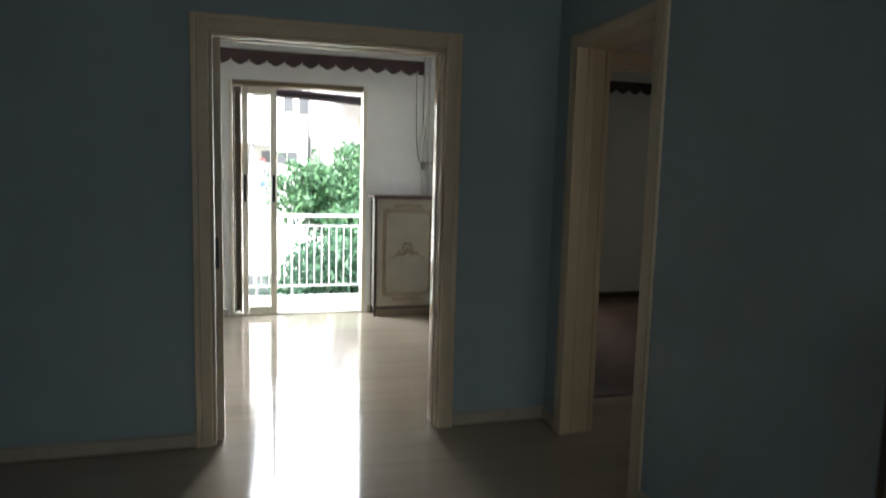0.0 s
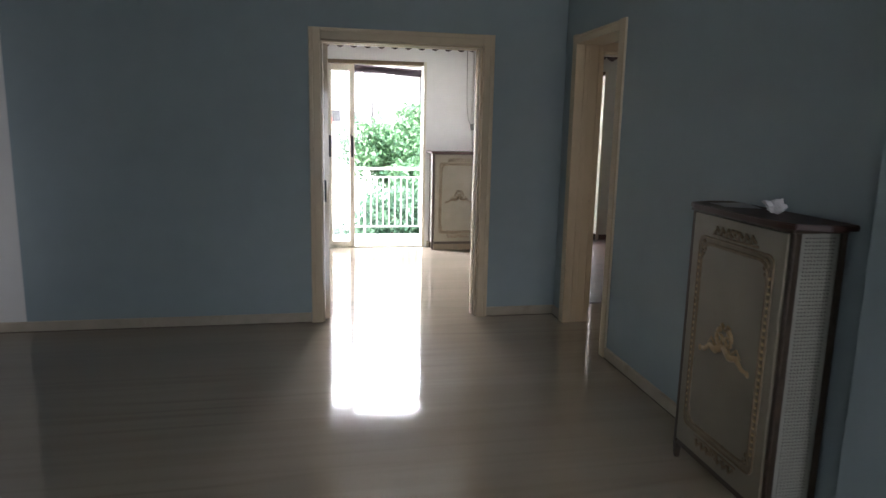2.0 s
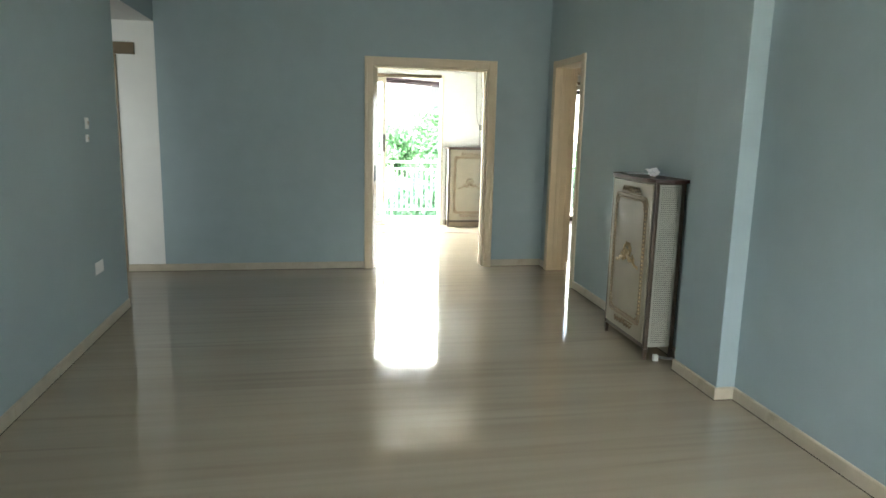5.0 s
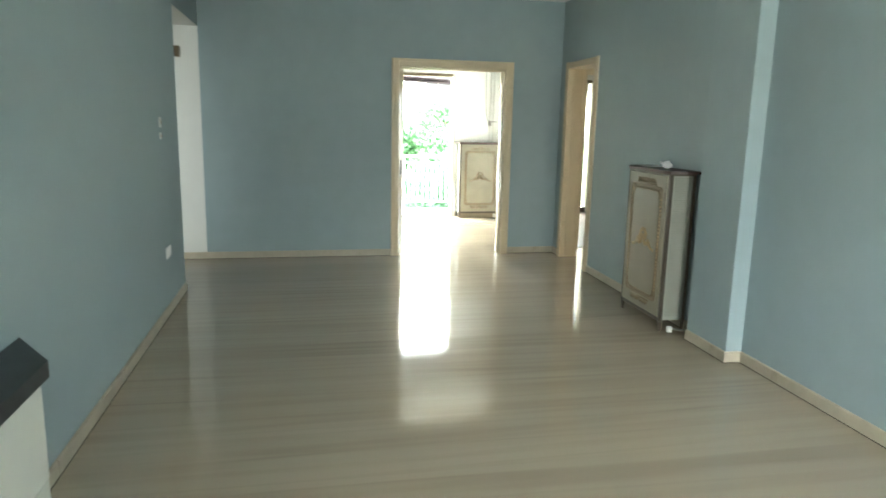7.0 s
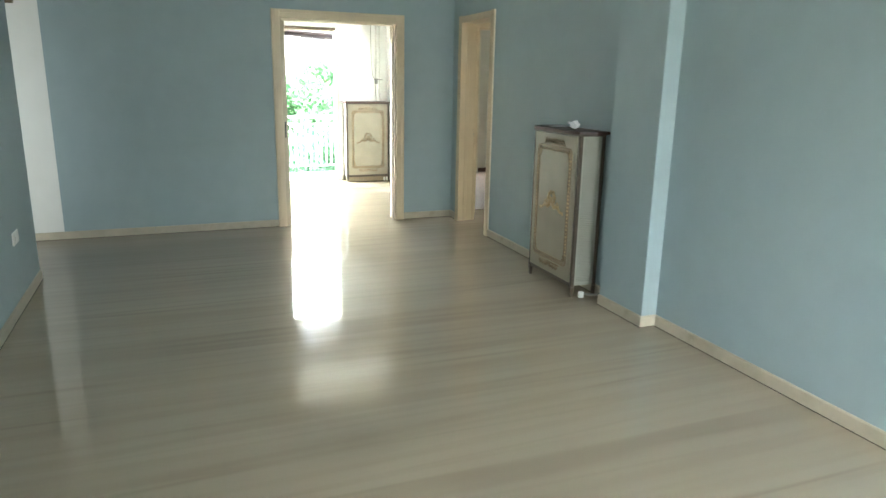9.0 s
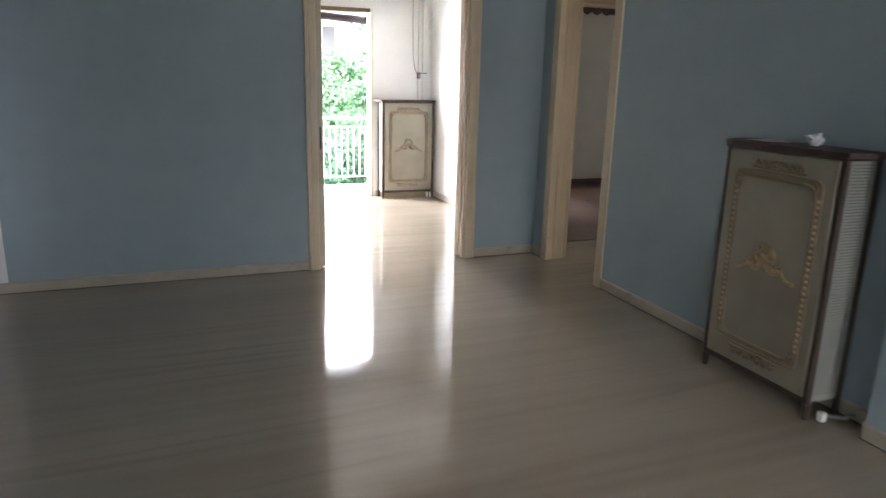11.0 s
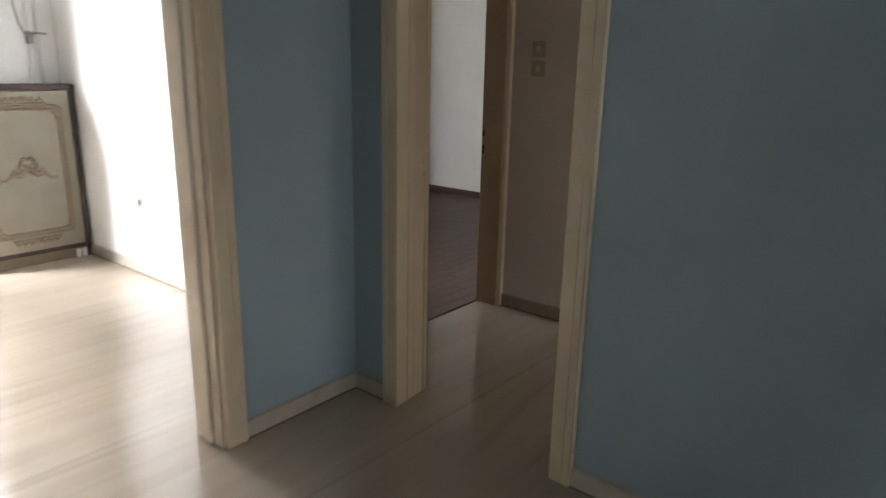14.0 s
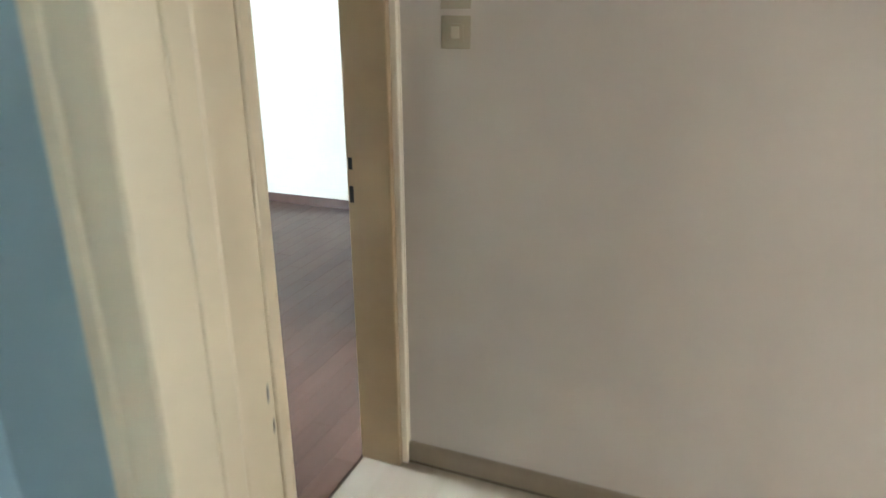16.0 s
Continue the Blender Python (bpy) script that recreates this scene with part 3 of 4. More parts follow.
part("strike_plate", box(BD[1] - 0.027, BD[1] - 0.0245, 0.122, 0.134, 0.90, 0.95), BLACK, bed_door, "dark lock keep")
part("head", box(BD[0] + 0.03, BD[1] - 0.03, 0.0, 0.142, BD[2] - 0.025, BD[2] - 0.0005, 0.004), TRIM, bed_door)

corr_door = thing("door_4", "closed brown painted corridor door with a projecting head board", "door", kind="structure")
part("head_casing", box(-5.45, -4.16, -0.045, -0.001, 2.125, 2.235, 0.004), TRIM_BROWN, corr_door)
part("casing", box(-4.45, -4.33, -0.03, -0.001, 0, 2.124, 0.004), TRIM_BROWN, corr_door)
part("casing", box(-5.42, -5.30, -0.03, -0.001, 0, 2.124, 0.004), TRIM_BROWN, corr_door)
leaf = part("door_leaf", box(-5.299, -4.451, -0.018, -0.001, 0.01, 2.12, 0.003), TRIM_BROWN, corr_door)
part("handle_plate", box(-4.515, -4.475, -0.024, -0.0185, 0.66, 0.98, 0.002), BLACK, leaf, "dark handle plate")
part("handle", tube([(-4.495, -0.024, 0.88), (-4.495, -0.065, 0.88), (-4.61, -0.07, 0.88)], 0.009), VALVE, leaf, "metal lever handle")


# ---- windows ----
def balcony_door(name, x0, x1, y, top, leaf_at, label):
    """A sliding balcony door in a wall whose room face is at y; leaf_at: the pushed-back leaf's extent in x."""
    w = thing(name, label, "window", kind="structure")
    part("window_frame", box(x0, x0 + 0.03, y - 0.012, y + 0.16, 0, top, 0.003), WINFRAME, w)
    part("window_frame", box(x1 - 0.035, x1, y - 0.012, y + 0.16, 0, top, 0.003), WINFRAME, w)
    part("window_head", box(x0 + 0.031, x1 - 0.036, y - 0.012, y + 0.16, top - 0.045, top, 0.003), TRIM_BROWN, w)
    part("window_sill", box(x0 + 0.031, x1 - 0.036, y + 0.02, y + 0.19, 0.0005, 0.018, 0.003), WINFRAME, w)
    for k, (a, b) in enumerate(leaf_at):
        yy = y + 0.035 + 0.05 * k
        leaf = part("sliding_leaf", box(a, a + 0.055, yy, yy + 0.038, 0.02, top - 0.05, 0.004), WINFRAME, w)
        part("stile", box(b - 0.06, b, yy, yy + 0.038, 0.02, top - 0.05, 0.004), WINFRAME, leaf)
        part("rail", box(a + 0.056, b - 0.061, yy, yy + 0.038, 0.02, 0.085, 0.004), WINFRAME, leaf)
        part("rail", box(a + 0.056, b - 0.061, yy, yy + 0.038, top - 0.12, top - 0.05, 0.004), WINFRAME, leaf)
        g = part("pane", box(a + 0.05, b - 0.055, yy + 0.016, yy + 0.020, 0.08, top - 0.115), GLASS, leaf)
        g.visible_shadow = False
        for hx in (a + 0.028, b - 0.03):
            part("handle", box(hx - 0.013, hx + 0.013, yy - 0.022, yy - 0.0005, 1.12, 1.38, 0.006), BLACK, leaf, "black plastic pull handle")
    return w


balcony_door("window_1", -1.87, -0.56, NORTH_Y, 2.27, [(-1.755, -1.43)], "ivory sliding balcony door pushed open to one side")
balcony_door("window_2", 1.07, 1.95, BED_Y, 2.27, [(1.25, 1.85)], "ivory sliding balcony door of the bedroom")


def slats(parent, x0, x1, y, z0, z1, step, material):
    z = z0
    while z < z1:
        part("slat", prism([(y - 0.010, z), (y + 0.012, z + step * 0.45), (y + 0.012, z + step * 0.75), (y - 0.010, z + step * 0.3)], "x", x0, x1), material, parent)
        z += step


shutter = thing("folded_shutter", "dark brown slatted shutter folded against the balcony door jamb", "shutter")
part("frame", box(-1.838, -1.822, NORTH_Y + 0.09, NORTH_Y + 0.13, 0.02, 2.2, 0.003), SHUTTER, shutter)
part("frame", box(-1.776, -1.760, NORTH_Y + 0.09, NORTH_Y + 0.13, 0.02, 2.2, 0.003), SHUTTER, shutter)
part("backing", box(-1.8215, -1.7765, NORTH_Y + 0.124, NORTH_Y + 0.129, 0.025, 2.19), SHUTTER, shutter)
slats(shutter, -1.821, -1.777, NORTH_Y + 0.11, 0.03, 2.18, 0.03, SHUTTER)

roll = thing("awning_bar", "dark rolled awning hanging askew across the balcony door head", "awning")
part("roll", tube([(-1.83, NORTH_Y + 0.25, 2.205), (-1.2, NORTH_Y + 0.25, 2.188), (-0.54, NORTH_Y + 0.25, 2.150)], 0.046, 12), AWNING_DARK, roll)
part("roll_cap", tube([(-0.60, NORTH_Y + 0.25, 2.154), (-0.545, NORTH_Y + 0.25, 2.150)], 0.052, 10), BLACK, roll, "dark end cap")
part("bracket", box(-1.85, -1.815, NORTH_Y + 0.2, NORTH_Y + 0.28, 2.18, 2.27, 0.003), SHUTTER, roll)
part("bracket", box(-0.545, -0.52, NORTH_Y + 0.2, NORTH_Y + 0.28, 2.12, 2.26, 0.003), SHUTTER, roll)

threshold = thing("door_threshold", "dark wooden threshold board of the bedroom balcony door", "threshold", kind="structure")
part("board", box(1.102, 1.913, BED_Y - 0.01, BED_Y + 0.018, 0.0045, 0.09, 0.004), SKIRT_WOOD, threshold)
roll = thing("awning_bar", "dark rolled awning across the bedroom balcony door head", "awning")
part("roll", tube([(1.09, BED_Y + 0.25, 2.12), (1.5, BED_Y + 0.25, 2.125), (1.96, BED_Y + 0.25, 2.12)], 0.034, 10), AWNING_DARK, roll)
part("bracket", box(1.085, 1.115, BED_Y + 0.2, BED_Y + 0.28, 2.16, 2.27, 0.003), SHUTTER, roll)
part("bracket", box(1.925, 1.955, BED_Y + 0.2, BED_Y + 0.28, 2.16, 2.27, 0.003), SHUTTER, roll)


def pelmet(x0, x1, y, z_low, z_high, label, pitch=0.16):
    """A dark cloth pelmet with a scalloped lower edge, hung in front of a wall at y."""
    t = thing("curtain_pelmet", label, "pelmet")
    pts = [(x0, z_high)]
    k = int((x1 - x0) / 0.012)
    for i in range(k + 1):
        x = x0 + (x1 - x0) * i / k
        s = (x - x0) / pitch % 1.0
        drop = 0.028 * math.sin(math.pi * min(1, s / 0.68)) if s < 0.68 else -0.012 * math.sin(math.pi * (s - 0.68) / 0.32) + 0.012 * math.sin(3 * math.pi * (s - 0.68) / 0.32)
        pts.append((x, z_low + 0.02 - drop))
    pts.append((x1, z_high))
    part("valance", prism(pts[::-1], "y", y - 0.145, y - 0.135), DARK_CLOTH, t)
    part("top_board", box(x0 + 0.001, x1 - 0.001, y - 0.134, y - 0.001, z_high - 0.02, z_high, 0.002), CAB_BROWN, t)
    part("return", box(x1 - 0.012, x1 - 0.001, y - 0.134, y - 0.001, z_low + 0.02, z_high - 0.021, 0.002), DARK_CLOTH, t)
    part("return", box(x0 + 0.001, x0 + 0.012, y - 0.134, y - 0.001, z_low + 0.02, z_high - 0.021, 0.002), DARK_CLOTH, t)
    return t


pelmet(-2.3, -0.02, NORTH_Y, 2.40, 2.53, "dark brown scalloped cloth pelmet above the balcony door")
pelmet(0.6, 3.05, BED_Y, 2.40, 2.53, "dark brown scalloped cloth pelmet on the bedroom wall")

# heating pipes in the corner
pipes = thing("heating_pipes", "pair of white painted heating pipes with a metal valve", "pipes")
part("pipe", tube([(0.02, NORTH_Y - 0.03, 0.02), (0.02, NORTH_Y - 0.03, CEILING - 0.001)], 0.011, 10), PIPE, pipes)
part("pipe", tube([(0.075, NORTH_Y - 0.03, 0.02), (0.075, NORTH_Y - 0.03, CEILING - 0.001)], 0.011, 10), PIPE, pipes)
part("valve", box(0.0, 0.04, NORTH_Y - 0.06, NORTH_Y - 0.012, 1.47, 1.55, 0.008), VALVE, pipes, "grey metal valve body")
part("valve_lever", tube([(0.02, NORTH_Y - 0.06, 1.53), (0.05, NORTH_Y - 0.085, 1.54), (0.11, NORTH_Y - 0.09, 1.535)], 0.007), VALVE, pipes, "metal valve lever")
cord = thing("hanging_cord", "thin grey cord hanging from the pelmet to the valve", "cord")
part("cord", tube([(-0.06, NORTH_Y - 0.02, 2.44), (-0.058, NORTH_Y - 0.02, 2.1), (-0.05, NORTH_Y - 0.02, 1.75), (-0.03, NORTH_Y - 0.02, 1.6), (0.0, NORTH_Y - 0.03, 1.53), (0.012, NORTH_Y - 0.045, 1.52)], 0.004, 6), VALVE, cord)


# ---- the carved cabinets ----
def rounded_rect(x0, x1, z0, z1, r, n=5):
    pts = []
    for cx, cz, a in ((x1 - r, z1 - r, 0), (x0 + r, z1 - r, 90), (x0 + r, z0 + r, 180), (x1 - r, z0 + r, 270)):
        for i in range(n + 1):
            t = radians(a + 90 * i / n)
            pts.append((cx + r * math.cos(t), cz + r * math.sin(t)))
    return pts


def scooped_rect(x0, x1, z0, z1, r, n=5):
    """A rectangle whose corners are cut in with quarter rounds."""
    pts = []
    for cx, cz, a in ((x1, z1, 270), (x0, z1, 0), (x0, z0, 90), (x1, z0, 180)):
        for i in range(n + 1):
            t = radians(a - 90 * i / n)
            pts.append((cx + r * math.cos(t), cz + r * math.sin(t)))
    return pts


def ring(outer, inner, y0, y1):
    """A flat ring in x-z between two outlines of as many points, from y0 (front) to y1."""
    bm = bmesh.new()
    rows = [[bm.verts.new((x, y, z)) for x, z in pts] for pts, y in ((outer, y0), (inner, y0), (inner, y1), (outer, y1))]
    k = len(outer)
    for i in range(k):
        for r in range(4):
            bm.faces.new((rows[r][i], rows[r][(i + 1) % k], rows[(r + 1) % 4][(i + 1) % k], rows[(r + 1) % 4][i]))
    bmesh.ops.recalc_face_normals(bm, faces=bm.faces[:])
    return bm


def spiral(cx, cz, r0, turns, start, y, way=1, n=18):
    return [(cx + r0 * (1 - 0.75 * i / n) * math.cos(start + way * turns * 2 * math.pi * i / n), y, cz + r0 * (1 - 0.75 * i / n) * math.sin(start + way * turns * 2 * math.pi * i / n)) for i in range(n + 1)]


def carved_cabinet(name, label, m, reeded=False, w=0.68, d=0.21, h=1.21):
    """Front towards -y, standing on z = 0, back at y = 0, x from 0 to w."""
    c = thing(name, label, "cabinet", m, group="matching carved cabinets")
    z0, z1, f = 0.085, h - 0.035, -d
    part("body", box(0.022, w - 0.022, f + 0.018, -0.004, z0, z1, 0.002), CAB_CREAM, c)
    top = bmesh.new()
    outline = [(-0.045, 0), (-0.05, -d * 0.55), (-0.028, -d * 0.8), (-0.008, -d - 0.012), (0.06, -d - 0.034), (w / 2, -d - 0.040), (w - 0.06, -d - 0.034), (w + 0.008, -d - 0.012), (w + 0.028, -d * 0.8), (w + 0.05, -d * 0.55), (w + 0.045, 0)]
    prism(outline, "z", h - 0.022, h, top)
    bmesh.ops.bevel(top, geom=top.edges[:], offset=0.004, segments=2, affect="EDGES")
    part("top_board", top, CAB_TOP, c, "dark red-brown polished wooden top")
    part("top_moulding", box(-0.002, w + 0.002, f - 0.012, -0.002, h - 0.036, h - 0.0225, 0.004), CAB_BROWN, c)
    for x in (0.0, w - 0.03):
        part("corner_post", box(x + 0.002, x + 0.028, f - 0.004, f + 0.026, z0 - 0.01, z1 + 0.0, 0.006, 3), CAB_BROWN, c, "dark brown corner post")
        part("corner_post", box(x + 0.004, x + 0.026, -0.026, -0.001, z0 - 0.01, z1, 0.004), CAB_BROWN, c, "dark brown corner post")
        foot = prism([(x + 0.001, f - 0.003), (x + 0.029, f - 0.003), (x + 0.029, f + 0.027), (x + 0.001, f + 0.027)], "z", 0.0, z0 - 0.0105)
        for v in foot.verts:
            if v.co.z < 0.01:
                v.co.x, v.co.y = x + 0.015 + (v.co.x - x - 0.015) * 0.6, f + 0.012 + (v.co.y - f - 0.012) * 0.6
        part("leg", foot, CAB_BROWN, c)
        part("leg", box(x + 0.004, x + 0.026, -0.026, -0.002, 0, z0 - 0.0105, 0.003), CAB_BROWN, c)
    part("bottom_rail", box(0.031, w - 0.031, f - 0.001, f + 0.02, z0 - 0.012, z0 + 0.018, 0.003), CAB_BROWN, c, "dark brown bottom rail")
    if reeded:
        part("plinth", box(0.032, w - 0.032, f + 0.012, -0.03, 0.0005, z0 - 0.013, 0.002), CAB_BAND, c, "stained plinth board")
    # perforated sides
    for x in (0.012, w - 0.022):
        side = part("side_panel", box(x, x + 0.010, f + 0.030, -0.028, z0, z1, 0.001), CAB_SIDE, c, "off-white perforated side panel")
        holes = bmesh.new()
        out = x - 0.0005 if x < 0.1 else x + 0.0095
        z = z0 + 0.03
        while z < z1 - 0.02:
            y = f + 0.046
            while y < -0.05:
                box(out, out + 0.001, y, y + 0.0082, z, z + 0.0042, bm=holes)
                y += 0.0135
            z += 0.0135
        tagged(part("perforation", holes, CAB_HOLE, side, "rows of small dark slots"), kind="stuff")
    # the door
    door = part("door", box(0.032, w - 0.032, f - 0.008, f + 0.017, z0 + 0.02, z1 - 0.004, 0.004), CAB_CREAM, c, "cream lacquered door with gilt carving")
    x0, x1, a, b = 0.115, w - 0.115, z0 + 0.15, z1 - 0.125
    yf = f - 0.009
    part("panel_moulding", tube([(x, yf, z) for x, z in rounded_rect(x0, x1, a, b, 0.06)], 0.0085, 8, closed=True), GOLD, door, "gilt rounded panel moulding")
    part("panel_moulding", tube([(x, yf, z) for x, z in rounded_rect(x0 - 0.026, x1 + 0.026, a - 0.026, b + 0.026, 0.035)], 0.005, 8, closed=True), GOLD, door, "thin gilt outer moulding")
    part("glaze_band", ring(rounded_rect(x0 - 0.024, x1 + 0.024, a - 0.024, b + 0.024, 0.034), rounded_rect(x0 + 0.004, x1 - 0.004, a + 0.004, b - 0.004, 0.056), yf - 0.0006, yf + 0.003), CAB_BAND, door, "brown glazed band round the panel")
    part("panel", prism(rounded_rect(x0 + 0.004, x1 - 0.004, a + 0.004, b - 0.004, 0.056), "y", yf - 0.001, yf + 0.003), CAB_CREAM, door)
    reeds = bmesh.new()
    for i in range(25 if reeded else 0):
        xx = x0 + 0.020 + (x1 - x0 - 0.040) * i / 24
        inset = 0.03 if i in (0, 1, 23, 24) else 0.014
        box(xx - 0.0042, xx + 0.0042, yf - 0.0026, yf - 0.0012, a + inset, b - inset, bm=reeds)
    if reeded:
        tagged(part("reeding", reeds, CAB_CREAM, door, "fine upright reeding"), kind="stuff")
    beads = bmesh.new()
    for xx in (x0 - 0.013, x1 + 0.013):
        for i in range(26):
            s = bmesh.ops.create_icosphere(beads, subdivisions=1, radius=0.0085)["verts"]
            for v in s:
                v.co += Vector((xx, yf, a + 0.06 + (b - a - 0.12) * i / 25))
    tagged(part("beading", beads, CAB_BAND if reeded else GARLAND, door, "line of small gilt beading"), kind="stuff")
    # corner leaves
    for sx, cx in ((1, x0), (-1, x1)):
        for sz, cz in ((1, a), (-1, b)):
            leafs = tube(spiral(cx + sx * 0.02, cz + sz * 0.02, 0.028, 0.8, math.pi / 2, yf - 0.002, sx), 0.0078, 6, taper=(1, 0.4))
            tube([(cx + sx * 0.02, yf - 0.002, cz + sz * 0.045), (cx + sx * 0.005, yf - 0.003, cz + sz * 0.07), (cx - sx * 0.004, yf - 0.002, cz + sz * 0.10)], 0.006, 6, leafs, taper=(1, 0.3))
            part("corner_carving", leafs, GOLD, door, "gilt corner scroll")
    # centre ornament: a ribbon garland with a rosette
    cx, cz = w / 2, (a + b) / 2 + 0.01
    orn = bmesh.new()
    for s in (-1, 1):
        tube([(cx + s * 0.01, yf - 0.004, cz), (cx + s * 0.045, yf - 0.006, cz - 0.022), (cx + s * 0.085, yf - 0.005, cz - 0.012), (cx + s * 0.12, yf - 0.004, cz - 0.032), (cx + s * 0.145, yf - 0.003, cz - 0.03)], 0.0155, 8, orn, taper=(1, 0.3))
        tube([(cx + s * 0.05, yf - 0.004, cz - 0.012), (cx + s * 0.08, yf - 0.005, cz + 0.012), (cx + s * 0.105, yf - 0.003, cz - 0.008)], 0.007, 6, orn, taper=(1, 0.3))
        tube(spiral(cx + s * 0.024, cz + 0.022, 0.026, 1.1, math.pi / 2, yf - 0.006, -s), 0.0100, 6, orn, taper=(1, 0.5))
        tube([(cx + s * 0.004, yf - 0.004, cz + 0.05), (cx + s * 0.018, yf - 0.006, cz + 0.064), (cx + s * 0.034, yf - 0.003, cz + 0.058)], 0.008, 6, orn, taper=(1, 0.4))
        tip = bmesh.ops.create_icosphere(orn, subdivisions=1, radius=0.011)["verts"]
        for v in tip:
            v.co = Vector((v.co.x, v.co.y * 0.6, v.co.z)) + Vector((cx + s * 0.15, yf - 0.004, cz - 0.032))
    for i in range(6):
        t = i * math.pi / 3
        sp = bmesh.ops.create_icosphere(orn, subdivisions=1, radius=0.010)["verts"]
        for v in sp:
            v.co = Vector((v.co.x, v.co.y * 0.6, v.co.z)) + Vector((cx + 0.013 * math.cos(t), yf - 0.006, cz + 0.01 + 0.013 * math.sin(t)))
    for v in orn.verts:
        droop = max(0, abs(v.co.x - cx) - 0.04)
        v.co.x, v.co.z = cx + (v.co.x - cx) * 1.12, cz + (v.co.z - cz) * 1.4 - droop * 0.12
    part("garland", orn, GOLD if reeded else GARLAND, door, "carved gilt garland with a rosette")
    # top and bottom carvings
    for zz, s in ((b + 0.062, 1), (a - 0.065, -1)):
        band = bmesh.new()
        for i in range(-3, 4):
            if i:
                tube([(cx + i * 0.033 - 0.014, yf - 0.002, zz - 0.007 * s), (cx + i * 0.033, yf - 0.006, zz + 0.012 * s), (cx + i * 0.033 + 0.015, yf - 0.002, zz - 0.005 * s)], 0.0075, 6, band, taper=(1, 0.6))
        tube(spiral(cx - 0.014, zz, 0.016, 0.9, 0, yf - 0.004, 1), 0.006, 6, band)
        tube(spiral(cx + 0.014, zz, 0.016, 0.9, math.pi, yf - 0.004, -1), 0.006, 6, band)
        tube([(cx - 0.125, yf - 0.001, zz - 0.014 * s), (cx, yf - 0.002, zz - 0.016 * s), (cx + 0.125, yf - 0.001, zz - 0.014 * s)], 0.004, 6, band)
        for v in band.verts:
            v.co.x, v.co.z = cx + (v.co.x - cx) * 1.22, zz + (v.co.z - zz) * 1.35
        part("carved_band", band, GOLD, door, "carved gilt leaf band")
    return c


cab = carved_cabinet("carved_cabinet", "antique cream cabinet with gilt carving beside the blue wall", R @ pose(-0.022, -2.44, 0, 0, 0, -90))
carved_cabinet("carved_cabinet", "antique cream cabinet with gilt carving beside the balcony door", pose(-0.51, NORTH_Y - 0.016, 0), True)

# on and under the first cabinet
crumple = bmesh.new()
bmesh.ops.create_icosphere(crumple, subdivisions=3, radius=0.036)
for v in crumple.verts:
    k = noise.noise(v.co * 38) * 0.6 + noise.noise(v.co * 90) * 0.6
    v.co = Vector((v.co.x * 1.35, v.co.y * 0.9, v.co.z * 0.75)) * (0.9 + 0.85 * k)
low = min(v.co.z for v in crumple.verts)
for v in crumple.verts:
    v.co.z -= low
solid("crumpled_paper", crumple, PAPER, "crumpled ball of white paper lying on the cabinet top", "paper", R @ pose(-0.135, -2.86, 1.2102, 0, 0, 30))
sheet = bmesh.new()
gx, gy = 10, 8
grid = [[sheet.verts.new((0.19 * i / gx - 0.095, 0.15 * j / gy - 0.075, 0.002 + 0.004 * abs(math.sin(2.2 * i / gx + 1.1 * j / gy)))) for j in range(gy + 1)] for i in range(gx + 1)]
for i in range(gx):
    for j in range(gy):
        sheet.faces.new((grid[i][j], grid[i + 1][j], grid[i + 1][j + 1], grid[i][j + 1]))
bmesh.ops.solidify(sheet, geom=sheet.faces[:], thickness=0.001)
solid("paper_sheet", sheet, PAPER, "flat white sheet of paper lying on the cabinet top", "paper", R @ pose(-0.14, -2.60, 1.2102, 0, 0, 78))
valve2 = thing("radiator_pipe", "white pipe stub with a valve on the floor beside the cabinet", "pipe", R)
part("pipe", tube([(-0.018, -3.19, 0.03), (-0.09, -3.19, 0.03), (-0.14, -3.15, 0.03)], 0.009), VALVE, valve2, "dark metal pipe")
part("valve", box(-0.175, -0.14, -3.155, -3.125, 0.0, 0.045, 0.006), PIPE, valve2, "small white plastic valve")



valve3 = thing("radiator_pipe", "white radiator valves low on the floor beside the cabinet", "pipe")
part("pipe", tube([(0.13, NORTH_Y - 0.02, 0.05), (0.13, NORTH_Y - 0.15, 0.05), (0.10, NORTH_Y - 0.19, 0.05)], 0.009), VALVE, valve3, "dark metal pipe")
for vx in (0.075, 0.118):
    part("valve", box(vx, vx + 0.03, NORTH_Y - 0.225, NORTH_Y - 0.185, 0.0, 0.062, 0.007), PIPE, valve3, "small white plastic valve")


# ---- switches and sockets ----
def plate(name, label, category, m, w, h, mat_plate, kind_of):
    """Face towards -y at y = 0, centred on the origin."""
    t = thing(name, label, category, m)
    part("plate", box(-w / 2, w / 2, -0.009, -0.0005, -h / 2, h / 2, 0.003), mat_plate, t)
    if kind_of == "switch":
        part("surround", box(-w * 0.26, w * 0.26, -0.0115, -0.0092, -h * 0.26, h * 0.26, 0.001), mat_plate, t)
        part("rocker", box(-w * 0.13, w * 0.13, -0.016, -0.0117, -h * 0.17, h * 0.17, 0.002), ROCKER if mat_plate is not PLATE else PLATE_BEIGE, t, "small ivory rocker")
    else:
        bm = bmesh.new()
        bmesh.ops.create_cone(bm, cap_ends=True, segments=20, radius1=w * 0.3, radius2=w * 0.3, depth=0.003)
        bmesh.ops.rotate(bm, verts=bm.verts, matrix=Matrix.Rotation(radians(90), 3, "X"))
        bmesh.ops.translate(bm, verts=bm.verts, vec=(0, -0.0106, 0))
        part("outlet", bm, SOCKET_HOLE if kind_of == "socket_dark" else PLATE, t, "round outlet")
    return t


